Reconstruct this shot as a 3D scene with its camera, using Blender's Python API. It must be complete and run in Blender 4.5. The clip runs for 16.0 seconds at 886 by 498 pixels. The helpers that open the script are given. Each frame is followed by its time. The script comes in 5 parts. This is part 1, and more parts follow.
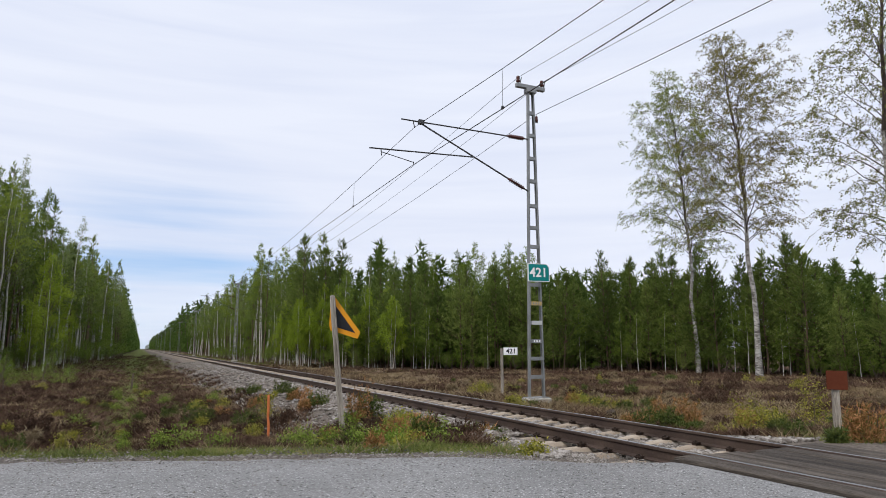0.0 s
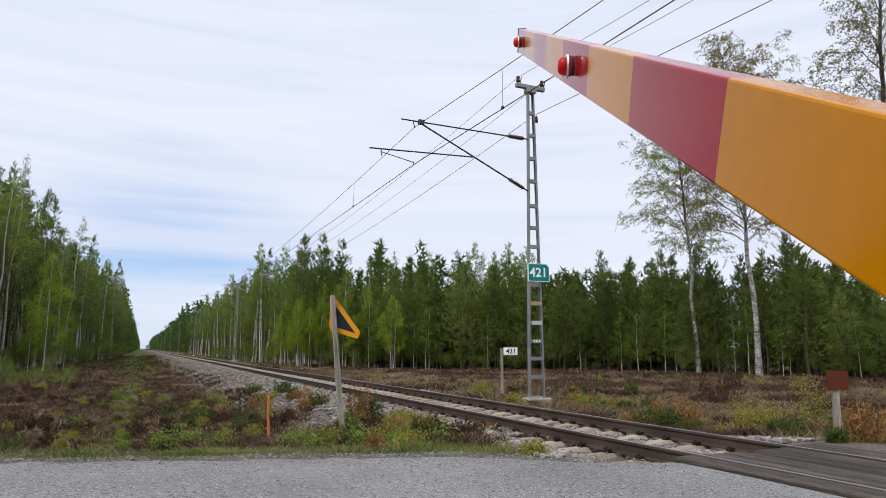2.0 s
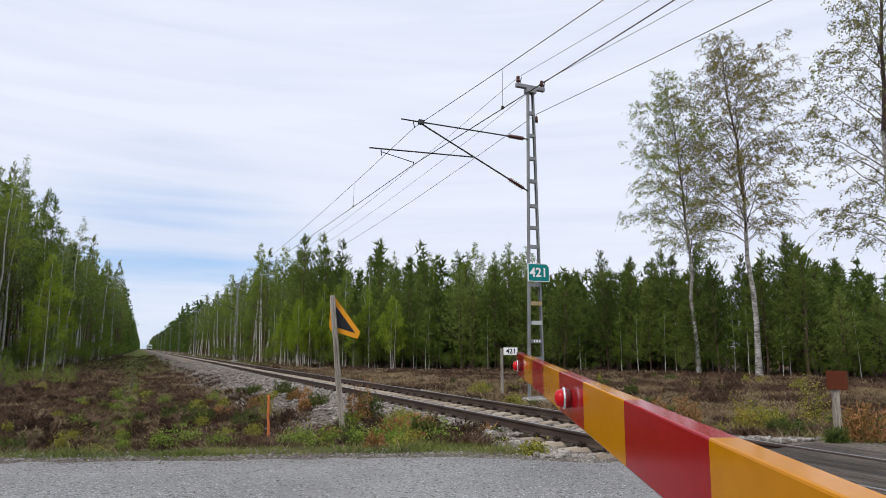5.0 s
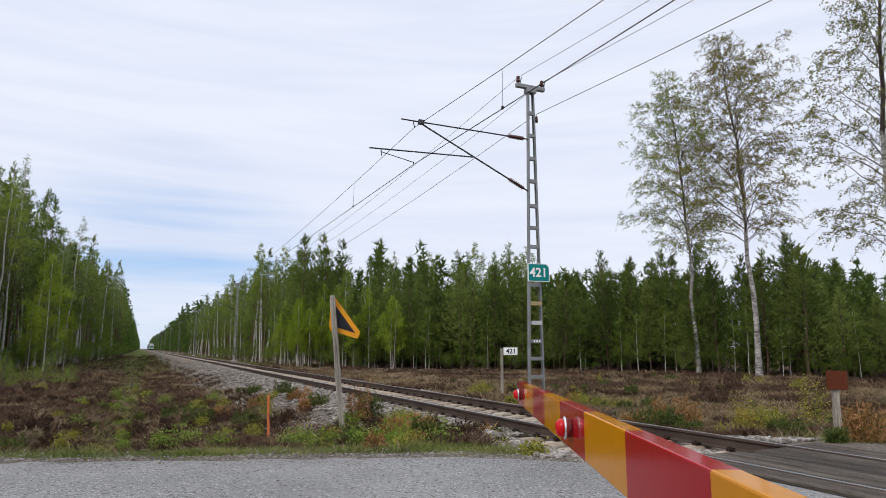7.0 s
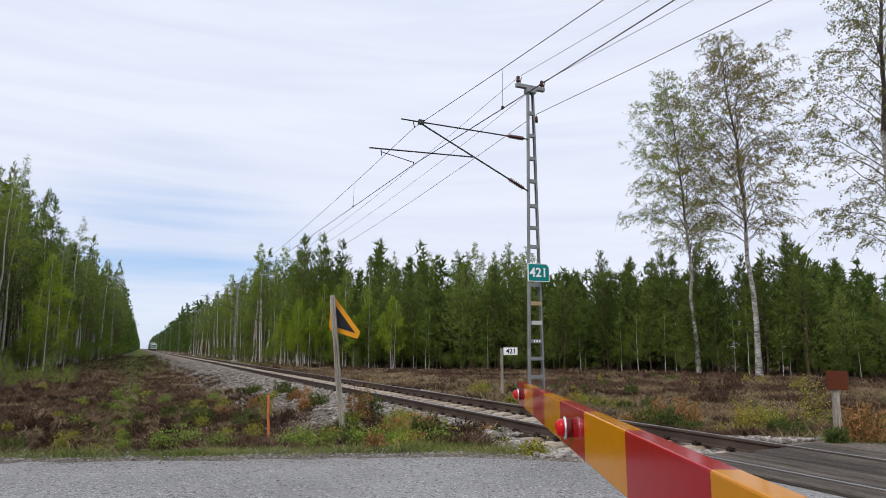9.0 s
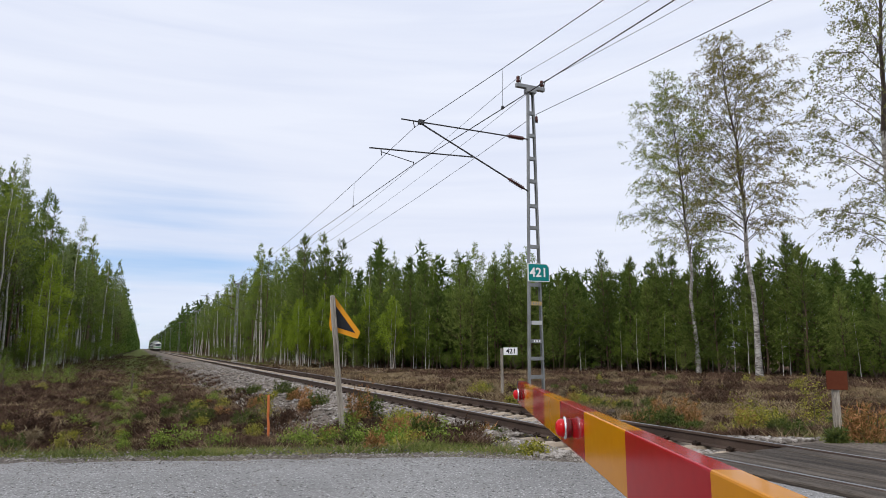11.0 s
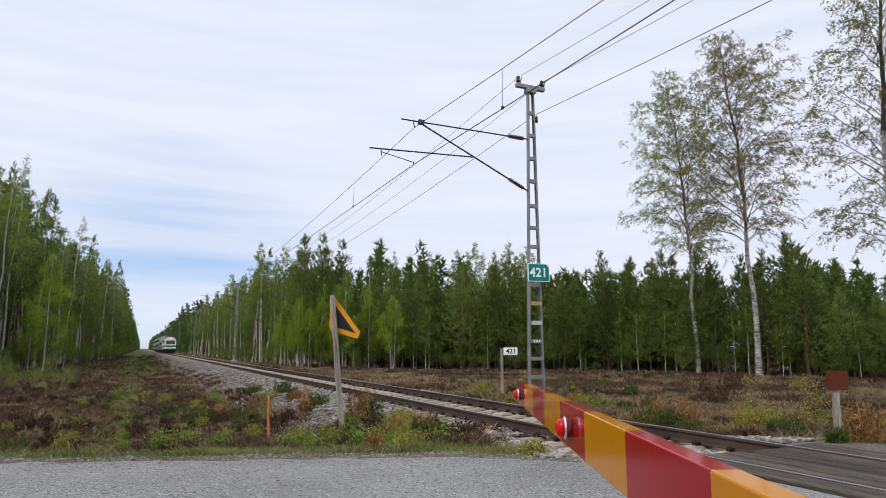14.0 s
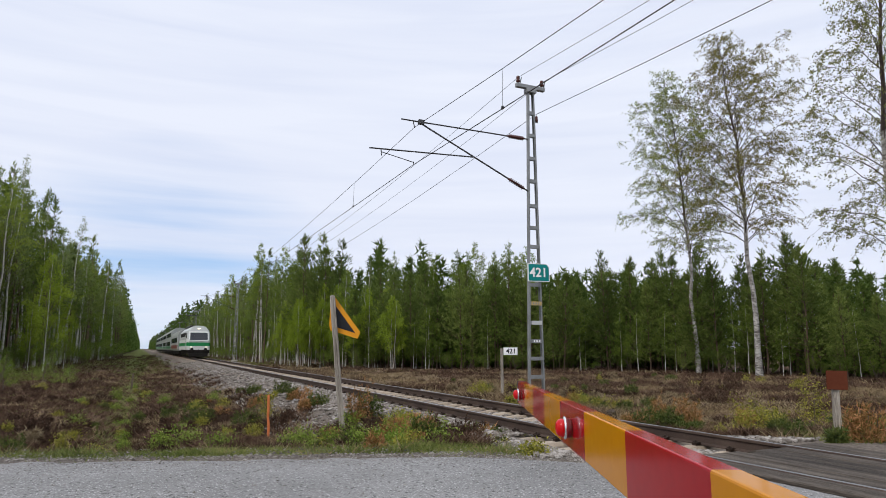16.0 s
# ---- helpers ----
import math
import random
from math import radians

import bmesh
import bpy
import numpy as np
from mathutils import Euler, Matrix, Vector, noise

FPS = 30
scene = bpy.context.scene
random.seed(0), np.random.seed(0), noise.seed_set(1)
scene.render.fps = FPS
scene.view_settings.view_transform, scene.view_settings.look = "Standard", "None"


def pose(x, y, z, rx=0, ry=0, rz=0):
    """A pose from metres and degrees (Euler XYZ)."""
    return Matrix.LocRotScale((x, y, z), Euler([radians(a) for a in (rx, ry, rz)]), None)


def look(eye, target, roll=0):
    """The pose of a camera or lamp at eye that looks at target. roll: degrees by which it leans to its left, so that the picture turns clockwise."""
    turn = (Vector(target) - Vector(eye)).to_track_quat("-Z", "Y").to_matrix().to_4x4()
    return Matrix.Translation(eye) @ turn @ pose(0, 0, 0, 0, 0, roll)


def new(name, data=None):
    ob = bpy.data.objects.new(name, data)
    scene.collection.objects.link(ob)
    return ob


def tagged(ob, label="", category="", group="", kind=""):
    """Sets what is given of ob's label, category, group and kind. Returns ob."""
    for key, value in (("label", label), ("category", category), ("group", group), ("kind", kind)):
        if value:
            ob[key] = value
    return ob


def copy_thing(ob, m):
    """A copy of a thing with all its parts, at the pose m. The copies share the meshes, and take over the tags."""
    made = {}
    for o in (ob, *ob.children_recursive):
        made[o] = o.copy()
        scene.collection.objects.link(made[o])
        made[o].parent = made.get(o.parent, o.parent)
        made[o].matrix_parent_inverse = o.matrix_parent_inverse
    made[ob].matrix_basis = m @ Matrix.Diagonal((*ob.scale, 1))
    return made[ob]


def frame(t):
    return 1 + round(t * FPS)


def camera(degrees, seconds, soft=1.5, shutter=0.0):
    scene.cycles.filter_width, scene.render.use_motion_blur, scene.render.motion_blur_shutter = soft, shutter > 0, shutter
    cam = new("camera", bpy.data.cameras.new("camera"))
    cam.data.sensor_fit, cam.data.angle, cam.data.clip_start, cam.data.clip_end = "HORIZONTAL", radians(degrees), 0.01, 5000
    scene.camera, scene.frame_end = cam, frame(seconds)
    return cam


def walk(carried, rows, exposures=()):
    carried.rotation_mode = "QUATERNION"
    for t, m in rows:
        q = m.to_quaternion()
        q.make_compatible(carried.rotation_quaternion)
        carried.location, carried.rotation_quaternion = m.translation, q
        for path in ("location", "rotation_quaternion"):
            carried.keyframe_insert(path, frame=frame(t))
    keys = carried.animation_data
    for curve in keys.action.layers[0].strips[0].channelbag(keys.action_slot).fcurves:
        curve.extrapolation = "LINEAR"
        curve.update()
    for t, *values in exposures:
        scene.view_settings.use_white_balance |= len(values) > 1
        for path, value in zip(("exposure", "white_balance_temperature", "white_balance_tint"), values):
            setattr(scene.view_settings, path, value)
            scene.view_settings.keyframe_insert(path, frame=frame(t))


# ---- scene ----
# x runs across the track, y along it, z = 0 at the rail heads
PI = math.pi
TRACK = 6.75                 # centre line of the track
GAUGE = 0.797                # half distance between rail head centres
EYE = (0.0, 0.0, 1.215)
YAW, PITCH = 24.66, 8.70     # to the right of the track's direction, upwards

cam = camera(68.57, 16.0, soft=0.8)
STAND = pose(*EYE, 90 + PITCH, 0, -YAW)
walk(cam, [(0.0, STAND), (16.0, STAND)])

# ---------------------------------------------------------------- sky and sun
SUN_EL, SUN_AZ = 48.0, 246.0          # azimuth clockwise from +y


def make_world():
    w = bpy.data.worlds.new("sky")
    w.use_nodes = True
    scene.world = w
    nt = w.node_tree
    nt.nodes.clear()
    out = nt.nodes.new("ShaderNodeOutputWorld")
    bg = nt.nodes.new("ShaderNodeBackground")
    sky = nt.nodes.new("ShaderNodeTexSky")
    sky.sky_type = 'NISHITA'
    sky.sun_disc = False
    sky.dust_density, sky.ozone_density = 0.3, 2.2
    sky.sun_elevation = radians(SUN_EL)
    sky.sun_rotation = radians(SUN_AZ)
    scale = nt.nodes.new("ShaderNodeMixRGB")
    scale.blend_type = 'MULTIPLY'
    scale.inputs[0].default_value = 1.0
    scale.inputs[2].default_value = (0.11, 0.12, 0.145, 1)
    nt.links.new(sky.outputs[0], scale.inputs[1])
    tc = nt.nodes.new("ShaderNodeTexCoord")
    mp = nt.nodes.new("ShaderNodeMapping")
    mp.inputs["Rotation"].default_value = (0.0, 0.13, 0.35)
    mp.inputs["Scale"].default_value = (1.0, 1.0, 13.0)
    nt.links.new(tc.outputs["Generated"], mp.inputs["Vector"])
    n1 = nt.nodes.new("ShaderNodeTexNoise")
    n1.inputs["Scale"].default_value = 1.5
    n1.inputs["Detail"].default_value = 6
    n1.inputs["Roughness"].default_value = 0.5
    nt.links.new(mp.outputs[0], n1.inputs["Vector"])
    n2 = nt.nodes.new("ShaderNodeTexNoise")
    n2.inputs["Scale"].default_value = 2.2
    n2.inputs["Detail"].default_value = 5
    n2.inputs["Distortion"].default_value = 0.4
    nt.links.new(mp.outputs[0], n2.inputs["Vector"])
    # the cloud sheet thins out towards the horizon up the line
    dot = nt.nodes.new("ShaderNodeVectorMath")
    dot.operation = 'DOT_PRODUCT'
    a, e = radians(1.5), radians(3.2)
    dot.inputs[1].default_value = (math.sin(a) * math.cos(e), math.cos(a) * math.cos(e), math.sin(e))
    nt.links.new(tc.outputs["Generated"], dot.inputs[0])
    gap = nt.nodes.new("ShaderNodeMapRange")
    gap.inputs["From Min"].default_value = 0.968
    gap.inputs["From Max"].default_value = 0.995
    gap.inputs["To Min"].default_value = 0.0
    gap.inputs["To Max"].default_value = 0.85
    nt.links.new(dot.outputs["Value"], gap.inputs["Value"])
    thin = nt.nodes.new("ShaderNodeMapRange")
    thin.inputs["From Min"].default_value = 0.36
    thin.inputs["From Max"].default_value = 0.62
    nt.links.new(n1.outputs[0], thin.inputs["Value"])
    inv = nt.nodes.new("ShaderNodeMath")
    inv.operation = 'SUBTRACT'
    inv.inputs[0].default_value = 1.25
    nt.links.new(thin.outputs[0], inv.inputs[1])
    mul = nt.nodes.new("ShaderNodeMath")
    mul.operation = 'MULTIPLY'
    mul.use_clamp = True
    nt.links.new(gap.outputs[0], mul.inputs[0])
    nt.links.new(inv.outputs[0], mul.inputs[1])
    ramp = nt.nodes.new("ShaderNodeValToRGB")
    ramp.color_ramp.elements[0].position = 0.30
    ramp.color_ramp.elements[0].color = (0.745, 0.80, 0.955, 1)
    ramp.color_ramp.elements[1].position = 0.62
    ramp.color_ramp.elements[1].color = (0.83, 0.875, 1.0, 1)
    nt.links.new(n2.outputs[0], ramp.inputs[0])
    clear = nt.nodes.new("ShaderNodeMixRGB")
    clear.inputs[0].default_value = 0.6
    clear.inputs[2].default_value = (0.47, 0.65, 0.94, 1)
    nt.links.new(scale.outputs[0], clear.inputs[1])
    mix = nt.nodes.new("ShaderNodeMixRGB")
    nt.links.new(mul.outputs[0], mix.inputs[0])
    nt.links.new(ramp.outputs[0], mix.inputs[1])
    nt.links.new(clear.outputs[0], mix.inputs[2])
    # an overcast sky is brighter overhead than near the horizon
    sepz = nt.nodes.new("ShaderNodeSeparateXYZ")
    nt.links.new(tc.outputs["Generated"], sepz.inputs[0])
    zen = nt.nodes.new("ShaderNodeMapRange")
    zen.inputs["From Min"].default_value = 0.5
    zen.inputs["From Max"].default_value = 1.0
    zen.inputs["To Min"].default_value = 1.0
    zen.inputs["To Max"].default_value = 1.7
    nt.links.new(sepz.outputs[2], zen.inputs["Value"])
    nt.links.new(mix.outputs[0], bg.inputs[0])
    nt.links.new(zen.outputs[0], bg.inputs[1])
    nt.links.new(bg.outputs[0], out.inputs[0])


make_world()
sun = new("sun", bpy.data.lights.new("sun", 'SUN'))
sun.data.energy, sun.data.angle, sun.data.color = 2.15, radians(16), (1.0, 0.95, 0.87)
az, el = radians(SUN_AZ), radians(SUN_EL)
sun.matrix_world = look((60 * math.sin(az) * math.cos(el), 60 * math.cos(az) * math.cos(el), 60 * math.sin(el)), (0, 0, 0))

# ---------------------------------------------------------------- materials


def surface(name, stops, scale=4.0, fine=40.0, rough=0.8, metal=0.0, bump=0.3, bump_dist=0.01, vary=0.0, stretch=(1, 1, 1),
            translucent=0.0, island=0.0, spec=0.22, weight=0.5):
    """A two-scale procedural surface; stops: colours from the low to the high end of the noise."""
    m = bpy.data.materials.new(name)
    m.use_nodes = True
    nt = m.node_tree
    b = nt.nodes["Principled BSDF"]
    b.inputs["Roughness"].default_value = rough
    b.inputs["Metallic"].default_value = metal
    b.inputs["Specular IOR Level"].default_value = spec
    tc = nt.nodes.new("ShaderNodeTexCoord")
    mp = nt.nodes.new("ShaderNodeMapping")
    mp.inputs["Scale"].default_value = stretch
    nt.links.new(tc.outputs["Object"], mp.inputs["Vector"])
    big = nt.nodes.new("ShaderNodeTexNoise")
    big.inputs["Scale"].default_value = scale
    big.inputs["Detail"].default_value = 4
    small = nt.nodes.new("ShaderNodeTexNoise")
    small.inputs["Scale"].default_value = fine
    small.inputs["Detail"].default_value = 5
    small.inputs["Roughness"].default_value = 0.65
    for n in (big, small):
        nt.links.new(mp.outputs[0], n.inputs["Vector"])
    add = nt.nodes.new("ShaderNodeMath")
    add.operation = 'MULTIPLY_ADD'
    add.inputs[1].default_value = weight
    nt.links.new(big.outputs[0], add.inputs[0])
    half = nt.nodes.new("ShaderNodeMath")
    half.operation = 'MULTIPLY'
    half.inputs[1].default_value = 1 - weight
    nt.links.new(small.outputs[0], half.inputs[0])
    nt.links.new(half.outputs[0], add.inputs[2])
    value = add.outputs[0]
    if vary or island:
        src = nt.nodes.new("ShaderNodeObjectInfo").outputs["Random"] if vary else nt.nodes.new("ShaderNodeNewGeometry").outputs["Random Per Island"]
        off = nt.nodes.new("ShaderNodeMath")
        off.operation = 'MULTIPLY_ADD'
        off.inputs[1].default_value = vary or island
        nt.links.new(src, off.inputs[0])
        sub = nt.nodes.new("ShaderNodeMath")
        sub.operation = 'SUBTRACT'
        sub.inputs[1].default_value = (vary or island) / 2
        nt.links.new(value, sub.inputs[0])
        nt.links.new(sub.outputs[0], off.inputs[2])
        value = off.outputs[0]
    ramp = nt.nodes.new("ShaderNodeValToRGB")
    els = ramp.color_ramp.elements
    n = len(stops)
    for i, c in enumerate(stops):
        p = 0.32 + 0.36 * i / max(1, n - 1)
        el_ = els[i] if i < 2 else els.new(p)
        el_.position = p
        el_.color = (*c, 1)
    for i, c in enumerate(stops):
        els[i].position, els[i].color = 0.32 + 0.36 * i / max(1, n - 1), (*c, 1)
    nt.links.new(value, ramp.inputs[0])
    nt.links.new(ramp.outputs[0], b.inputs["Base Color"])
    if bump:
        bp = nt.nodes.new("ShaderNodeBump")
        bp.inputs["Strength"].default_value = bump
        bp.inputs["Distance"].default_value = bump_dist
        nt.links.new(small.outputs[0], bp.inputs["Height"])
        nt.links.new(bp.outputs[0], b.inputs["Normal"])
    if translucent:
        tr = nt.nodes.new("ShaderNodeBsdfTranslucent")
        nt.links.new(ramp.outputs[0], tr.inputs[0])
        mx = nt.nodes.new("ShaderNodeMixShader")
        mx.inputs[0].default_value = translucent
        nt.links.new(b.outputs[0], mx.inputs[1])
        nt.links.new(tr.outputs[0], mx.inputs[2])
        nt.links.new(mx.outputs[0], nt.nodes["Material Output"].inputs[0])
    return m


def aggregate(m, scale, pale, dark):
    """Single pale and dark stones showing in a bound surface."""
    nt = m.node_tree
    b = nt.nodes["Principled BSDF"]
    colour = b.inputs["Base Color"].links[0].from_socket
    tc = nt.nodes.new("ShaderNodeTexCoord")
    for k, (grain, hue, lo, hi) in enumerate(((scale, pale, 0.84, 0.88), (scale * 0.6, dark, 0.80, 0.86))):
        vo = nt.nodes.new("ShaderNodeTexVoronoi")
        vo.inputs["Scale"].default_value = grain
        nt.links.new(tc.outputs["Object"], vo.inputs["Vector"])
        sep = nt.nodes.new("ShaderNodeSeparateColor")
        nt.links.new(vo.outputs["Color"], sep.inputs[0])
        pick = nt.nodes.new("ShaderNodeMapRange")
        pick.inputs["From Min"].default_value, pick.inputs["From Max"].default_value = lo, hi
        nt.links.new(sep.outputs[k], pick.inputs["Value"])
        core = nt.nodes.new("ShaderNodeMapRange")
        core.inputs["From Min"].default_value, core.inputs["From Max"].default_value = 0.50, 0.32
        nt.links.new(vo.outputs["Distance"], core.inputs["Value"])
        both = nt.nodes.new("ShaderNodeMath")
        both.operation = 'MULTIPLY'
        nt.links.new(pick.outputs[0], both.inputs[0])
        nt.links.new(core.outputs[0], both.inputs[1])
        mx = nt.nodes.new("ShaderNodeMixRGB")
        mx.inputs[2].default_value = (*hue, 1)
        nt.links.new(both.outputs[0], mx.inputs[0])
        nt.links.new(colour, mx.inputs[1])
        colour = mx.outputs[0]
    nt.links.new(colour, b.inputs["Base Color"])


def glow(name, colour, strength):
    m = surface(name, [colour, colour], bump=0, rough=0.2)
    b = m.node_tree.nodes["Principled BSDF"]
    b.inputs["Emission Color"].default_value = (*colour, 1)
    b.inputs["Emission Strength"].default_value = strength
    return m


M = {
    "rail": surface("rusty rail steel", [(0.035, 0.024, 0.02), (0.065, 0.045, 0.036), (0.11, 0.078, 0.06)], 1.5, 60, 0.6, 0.3, 0.3),
    "railhead": surface("worn rail head", [(0.16, 0.16, 0.165), (0.30, 0.31, 0.32)], 2, 50, 0.38, 0.8, 0.1, stretch=(1, 0.05, 1)),
    "sleeper": surface("weathered concrete sleeper", [(0.16, 0.122, 0.086), (0.29, 0.236, 0.178), (0.40, 0.338, 0.268)], 3, 60, 0.9, 0, 0.5, 0.01, vary=0.15),
    "clip": surface("rusty rail clip", [(0.02, 0.015, 0.012), (0.06, 0.04, 0.03)], 10, 80, 0.7, 0.4),
    "ballast": surface("ballast stones", [(0.075, 0.063, 0.052), (0.17, 0.149, 0.128), (0.33, 0.305, 0.277)], 3, 30, 0.9, 0, 0.6, 0.02, island=0.30),
    "bed": surface("dusty ballast bed", [(0.06, 0.046, 0.036), (0.155, 0.125, 0.10), (0.28, 0.235, 0.195)], 1.2, 24, 0.95, 0, 1.0, 0.05, weight=0.3),
    "road": surface("worn grey asphalt gravel", [(0.07, 0.069, 0.067), (0.175, 0.172, 0.167), (0.24, 0.237, 0.231), (0.52, 0.51, 0.50)], 0.6, 75, 0.9, 0, 1.0, 0.015, weight=0.2),
    "plank": surface("grey weathered plank", [(0.014, 0.011, 0.009), (0.058, 0.048, 0.039), (0.14, 0.117, 0.096)], 9, 70, 0.95, 0, 1.0, 0.02, vary=0.12, stretch=(1, 0.08, 1)),
    "steel": surface("galvanised mast steel", [(0.145, 0.15, 0.148), (0.235, 0.242, 0.24), (0.32, 0.327, 0.325)], 2, 30, 0.55, 0.5, 0.15),
    "darksteel": surface("dark fitting steel", [(0.05, 0.05, 0.05), (0.10, 0.10, 0.10)], 4, 40, 0.5, 0.6, 0.1),
    "brownins": surface("brown porcelain", [(0.05, 0.016, 0.012), (0.09, 0.03, 0.022)], 4, 40, 0.25, 0, 0),
    "wire": surface("dark copper wire", [(0.035, 0.035, 0.035), (0.06, 0.06, 0.06)], 4, 40, 0.5, 0.5, 0),
    "concrete": surface("mast footing concrete", [(0.25, 0.23, 0.20), (0.38, 0.36, 0.32), (0.48, 0.46, 0.42)], 3, 40, 0.9, 0, 0.5),
    "teal": surface("teal sign face", [(0.0, 0.17, 0.16), (0.0, 0.20, 0.19)], 3, 30, 0.35, 0, 0),
    "white": surface("white sign paint", [(0.72, 0.73, 0.72), (0.82, 0.82, 0.81)], 3, 30, 0.4, 0, 0),
    "black": surface("black sign paint", [(0.012, 0.012, 0.014), (0.022, 0.022, 0.026)], 3, 30, 0.45, 0, 0),
    "amber": surface("amber sign border", [(0.62, 0.25, 0.012), (0.72, 0.31, 0.018)], 3, 30, 0.45, 0, 0),
    "greywood": surface("grey splintered post wood", [(0.06, 0.048, 0.038), (0.27, 0.24, 0.20), (0.44, 0.405, 0.35)], 5, 40, 0.9, 0, 1.0, 0.012, stretch=(3, 3, 0.15)),
    "rust": surface("rusted plate", [(0.075, 0.021, 0.011), (0.115, 0.034, 0.017)], 3, 30, 0.9, 0, 0.3, spec=0.08),
    "orange": surface("faded orange stake", [(0.50, 0.13, 0.04), (0.62, 0.20, 0.07)], 5, 40, 0.8, 0, 0.3),
    "red": surface("glossy red boom paint", [(0.245, 0.005, 0.008), (0.30, 0.008, 0.011)], 2, 25, 0.12, 0, 0.02, 0.001, spec=0.07),
    "yellow": surface("glossy yellow boom paint", [(0.41, 0.156, 0.0), (0.475, 0.184, 0.001)], 2, 25, 0.12, 0, 0.02, 0.001, spec=0.07),
    "lens": glow("red lamp lens", (0.36, 0.004, 0.006), 0.22),
    "chrome": surface("lamp bezel", [(0.6, 0.6, 0.6), (0.75, 0.75, 0.75)], 4, 40, 0.25, 0.9, 0),
    "needle": surface("pine needles", [(0.058, 0.090, 0.018), (0.122, 0.168, 0.033), (0.20, 0.25, 0.058)], 0.5, 6, 0.75, 0, 0, vary=0.30, translucent=0.3, spec=0.2),
    "leaf": surface("young birch leaves", [(0.075, 0.12, 0.014), (0.13, 0.19, 0.024), (0.20, 0.265, 0.042)], 0.5, 6, 0.7, 0, 0, vary=0.22, translucent=0.35, spec=0.2),
    "leaf4": surface("yellow green birch leaves", [(0.11, 0.15, 0.02), (0.18, 0.24, 0.03), (0.26, 0.32, 0.05)], 0.5, 6, 0.7, 0, 0, vary=0.22, translucent=0.4, spec=0.2),
    "leaf2": surface("sparse olive birch leaves", [(0.12, 0.13, 0.035), (0.20, 0.21, 0.06), (0.28, 0.29, 0.10)], 0.4, 5, 0.7, 0, 0, vary=0.15, translucent=0.5, spec=0.2),
    "bark": surface("grey brown bark", [(0.05, 0.04, 0.032), (0.12, 0.095, 0.075), (0.18, 0.14, 0.11)], 4, 30, 0.95, 0, 0.6, 0.02),
    "pinebark": surface("pine bark", [(0.045, 0.032, 0.025), (0.10, 0.068, 0.05), (0.17, 0.10, 0.065)], 3, 25, 0.95, 0, 0.6, 0.02),
    "birchbark": surface("white birch bark with dark scars", [(0.03, 0.027, 0.024), (0.34, 0.32, 0.29), (0.55, 0.53, 0.50), (0.62, 0.60, 0.57)], 2, 7, 0.85, 0, 0.3, 0.02, stretch=(1, 1, 2.6), weight=0.3),
}


aggregate(M["road"], 48, (0.48, 0.47, 0.455), (0.07, 0.068, 0.064))

# ---------------------------------------------------------------- mesh helpers

def mesh_of(name, verts, faces, mats=(), smooth=False, slots=None):
    me = bpy.data.meshes.new(name)
    me.from_pydata([tuple(v) for v in verts], [], [tuple(f) for f in faces])
    for m in mats:
        me.materials.append(m)
    if slots is not None:
        me.polygons.foreach_set("material_index", np.asarray(slots, dtype=np.int32))
    if smooth:
        me.polygons.foreach_set("use_smooth", np.ones(len(me.polygons), dtype=bool))
    me.update()
    return me


def empty(name, m=None):
    ob = new(name)
    ob.empty_display_size = 0.2
    if m is not None:
        ob.matrix_basis = m
    return ob


def part(name, bm, material, parent, label=""):
    """Links a bmesh as one mesh object under a thing or a part."""
    me = bpy.data.meshes.new(name)
    bm.to_mesh(me)
    bm.free()
    for m in (material if isinstance(material, (list, tuple)) else [material]):
        me.materials.append(m)
    ob = new(name, me)
    ob.parent = parent
    return tagged(ob, label)


def piece(name, me, parent, m=None, label=""):
    ob = new(name, me)
    ob.parent = parent
    if m is not None:
        ob.matrix_basis = m
    return tagged(ob, label)


def box(x0, y0, z0, x1, y1, z1, bevel=0.0, bm=None, seg=1):
    own = bmesh.new()
    bmesh.ops.create_cube(own, size=1.0)
    for v in own.verts:
        v.co = Vector(((x0 + x1) / 2 + v.co.x * (x1 - x0), (y0 + y1) / 2 + v.co.y * (y1 - y0), (z0 + z1) / 2 + v.co.z * (z1 - z0)))
    if bevel:
        bmesh.ops.bevel(own, geom=own.edges[:], offset=bevel, segments=seg, affect='EDGES', profile=0.5)
    return merge(bm, own)


def merge(bm, own):
    if bm is None:
        return own
    me = bpy.data.meshes.new("tmp")
    own.to_mesh(me)
    own.free()
    bm.from_mesh(me)
    bpy.data.meshes.remove(me)
    return bm


def rod(a, b, r0, r1=None, n=8, bm=None):
    """A round bar from a to b."""
    a, b = Vector(a), Vector(b)
    own = bmesh.new()
    d = b - a
    m = Matrix.Translation((a + b) / 2) @ d.to_track_quat('Z', 'Y').to_matrix().to_4x4()
    bmesh.ops.create_cone(own, cap_ends=True, segments=n, radius1=r0, radius2=r0 if r1 is None else r1, depth=d.length, matrix=m)
    return merge(bm, own)


def lathe(profile, n=16, bm=None, m=None):
    """A turned form about z; profile: (radius, z) pairs."""
    own = bmesh.new()
    rings = []
    for r, z in profile:
        rings.append([own.verts.new((r * math.cos(2 * PI * i / n), r * math.sin(2 * PI * i / n), z)) for i in range(n)])
    for p, q in zip(rings, rings[1:]):
        for i in range(n):
            f = own.faces.new((p[i], p[(i + 1) % n], q[(i + 1) % n], q[i]))
            f.smooth = True
    own.faces.new(rings[0][::-1])
    own.faces.new(rings[-1])
    if m is not None:
        bmesh.ops.transform(own, matrix=m, verts=own.verts[:])
    return merge(bm, own)


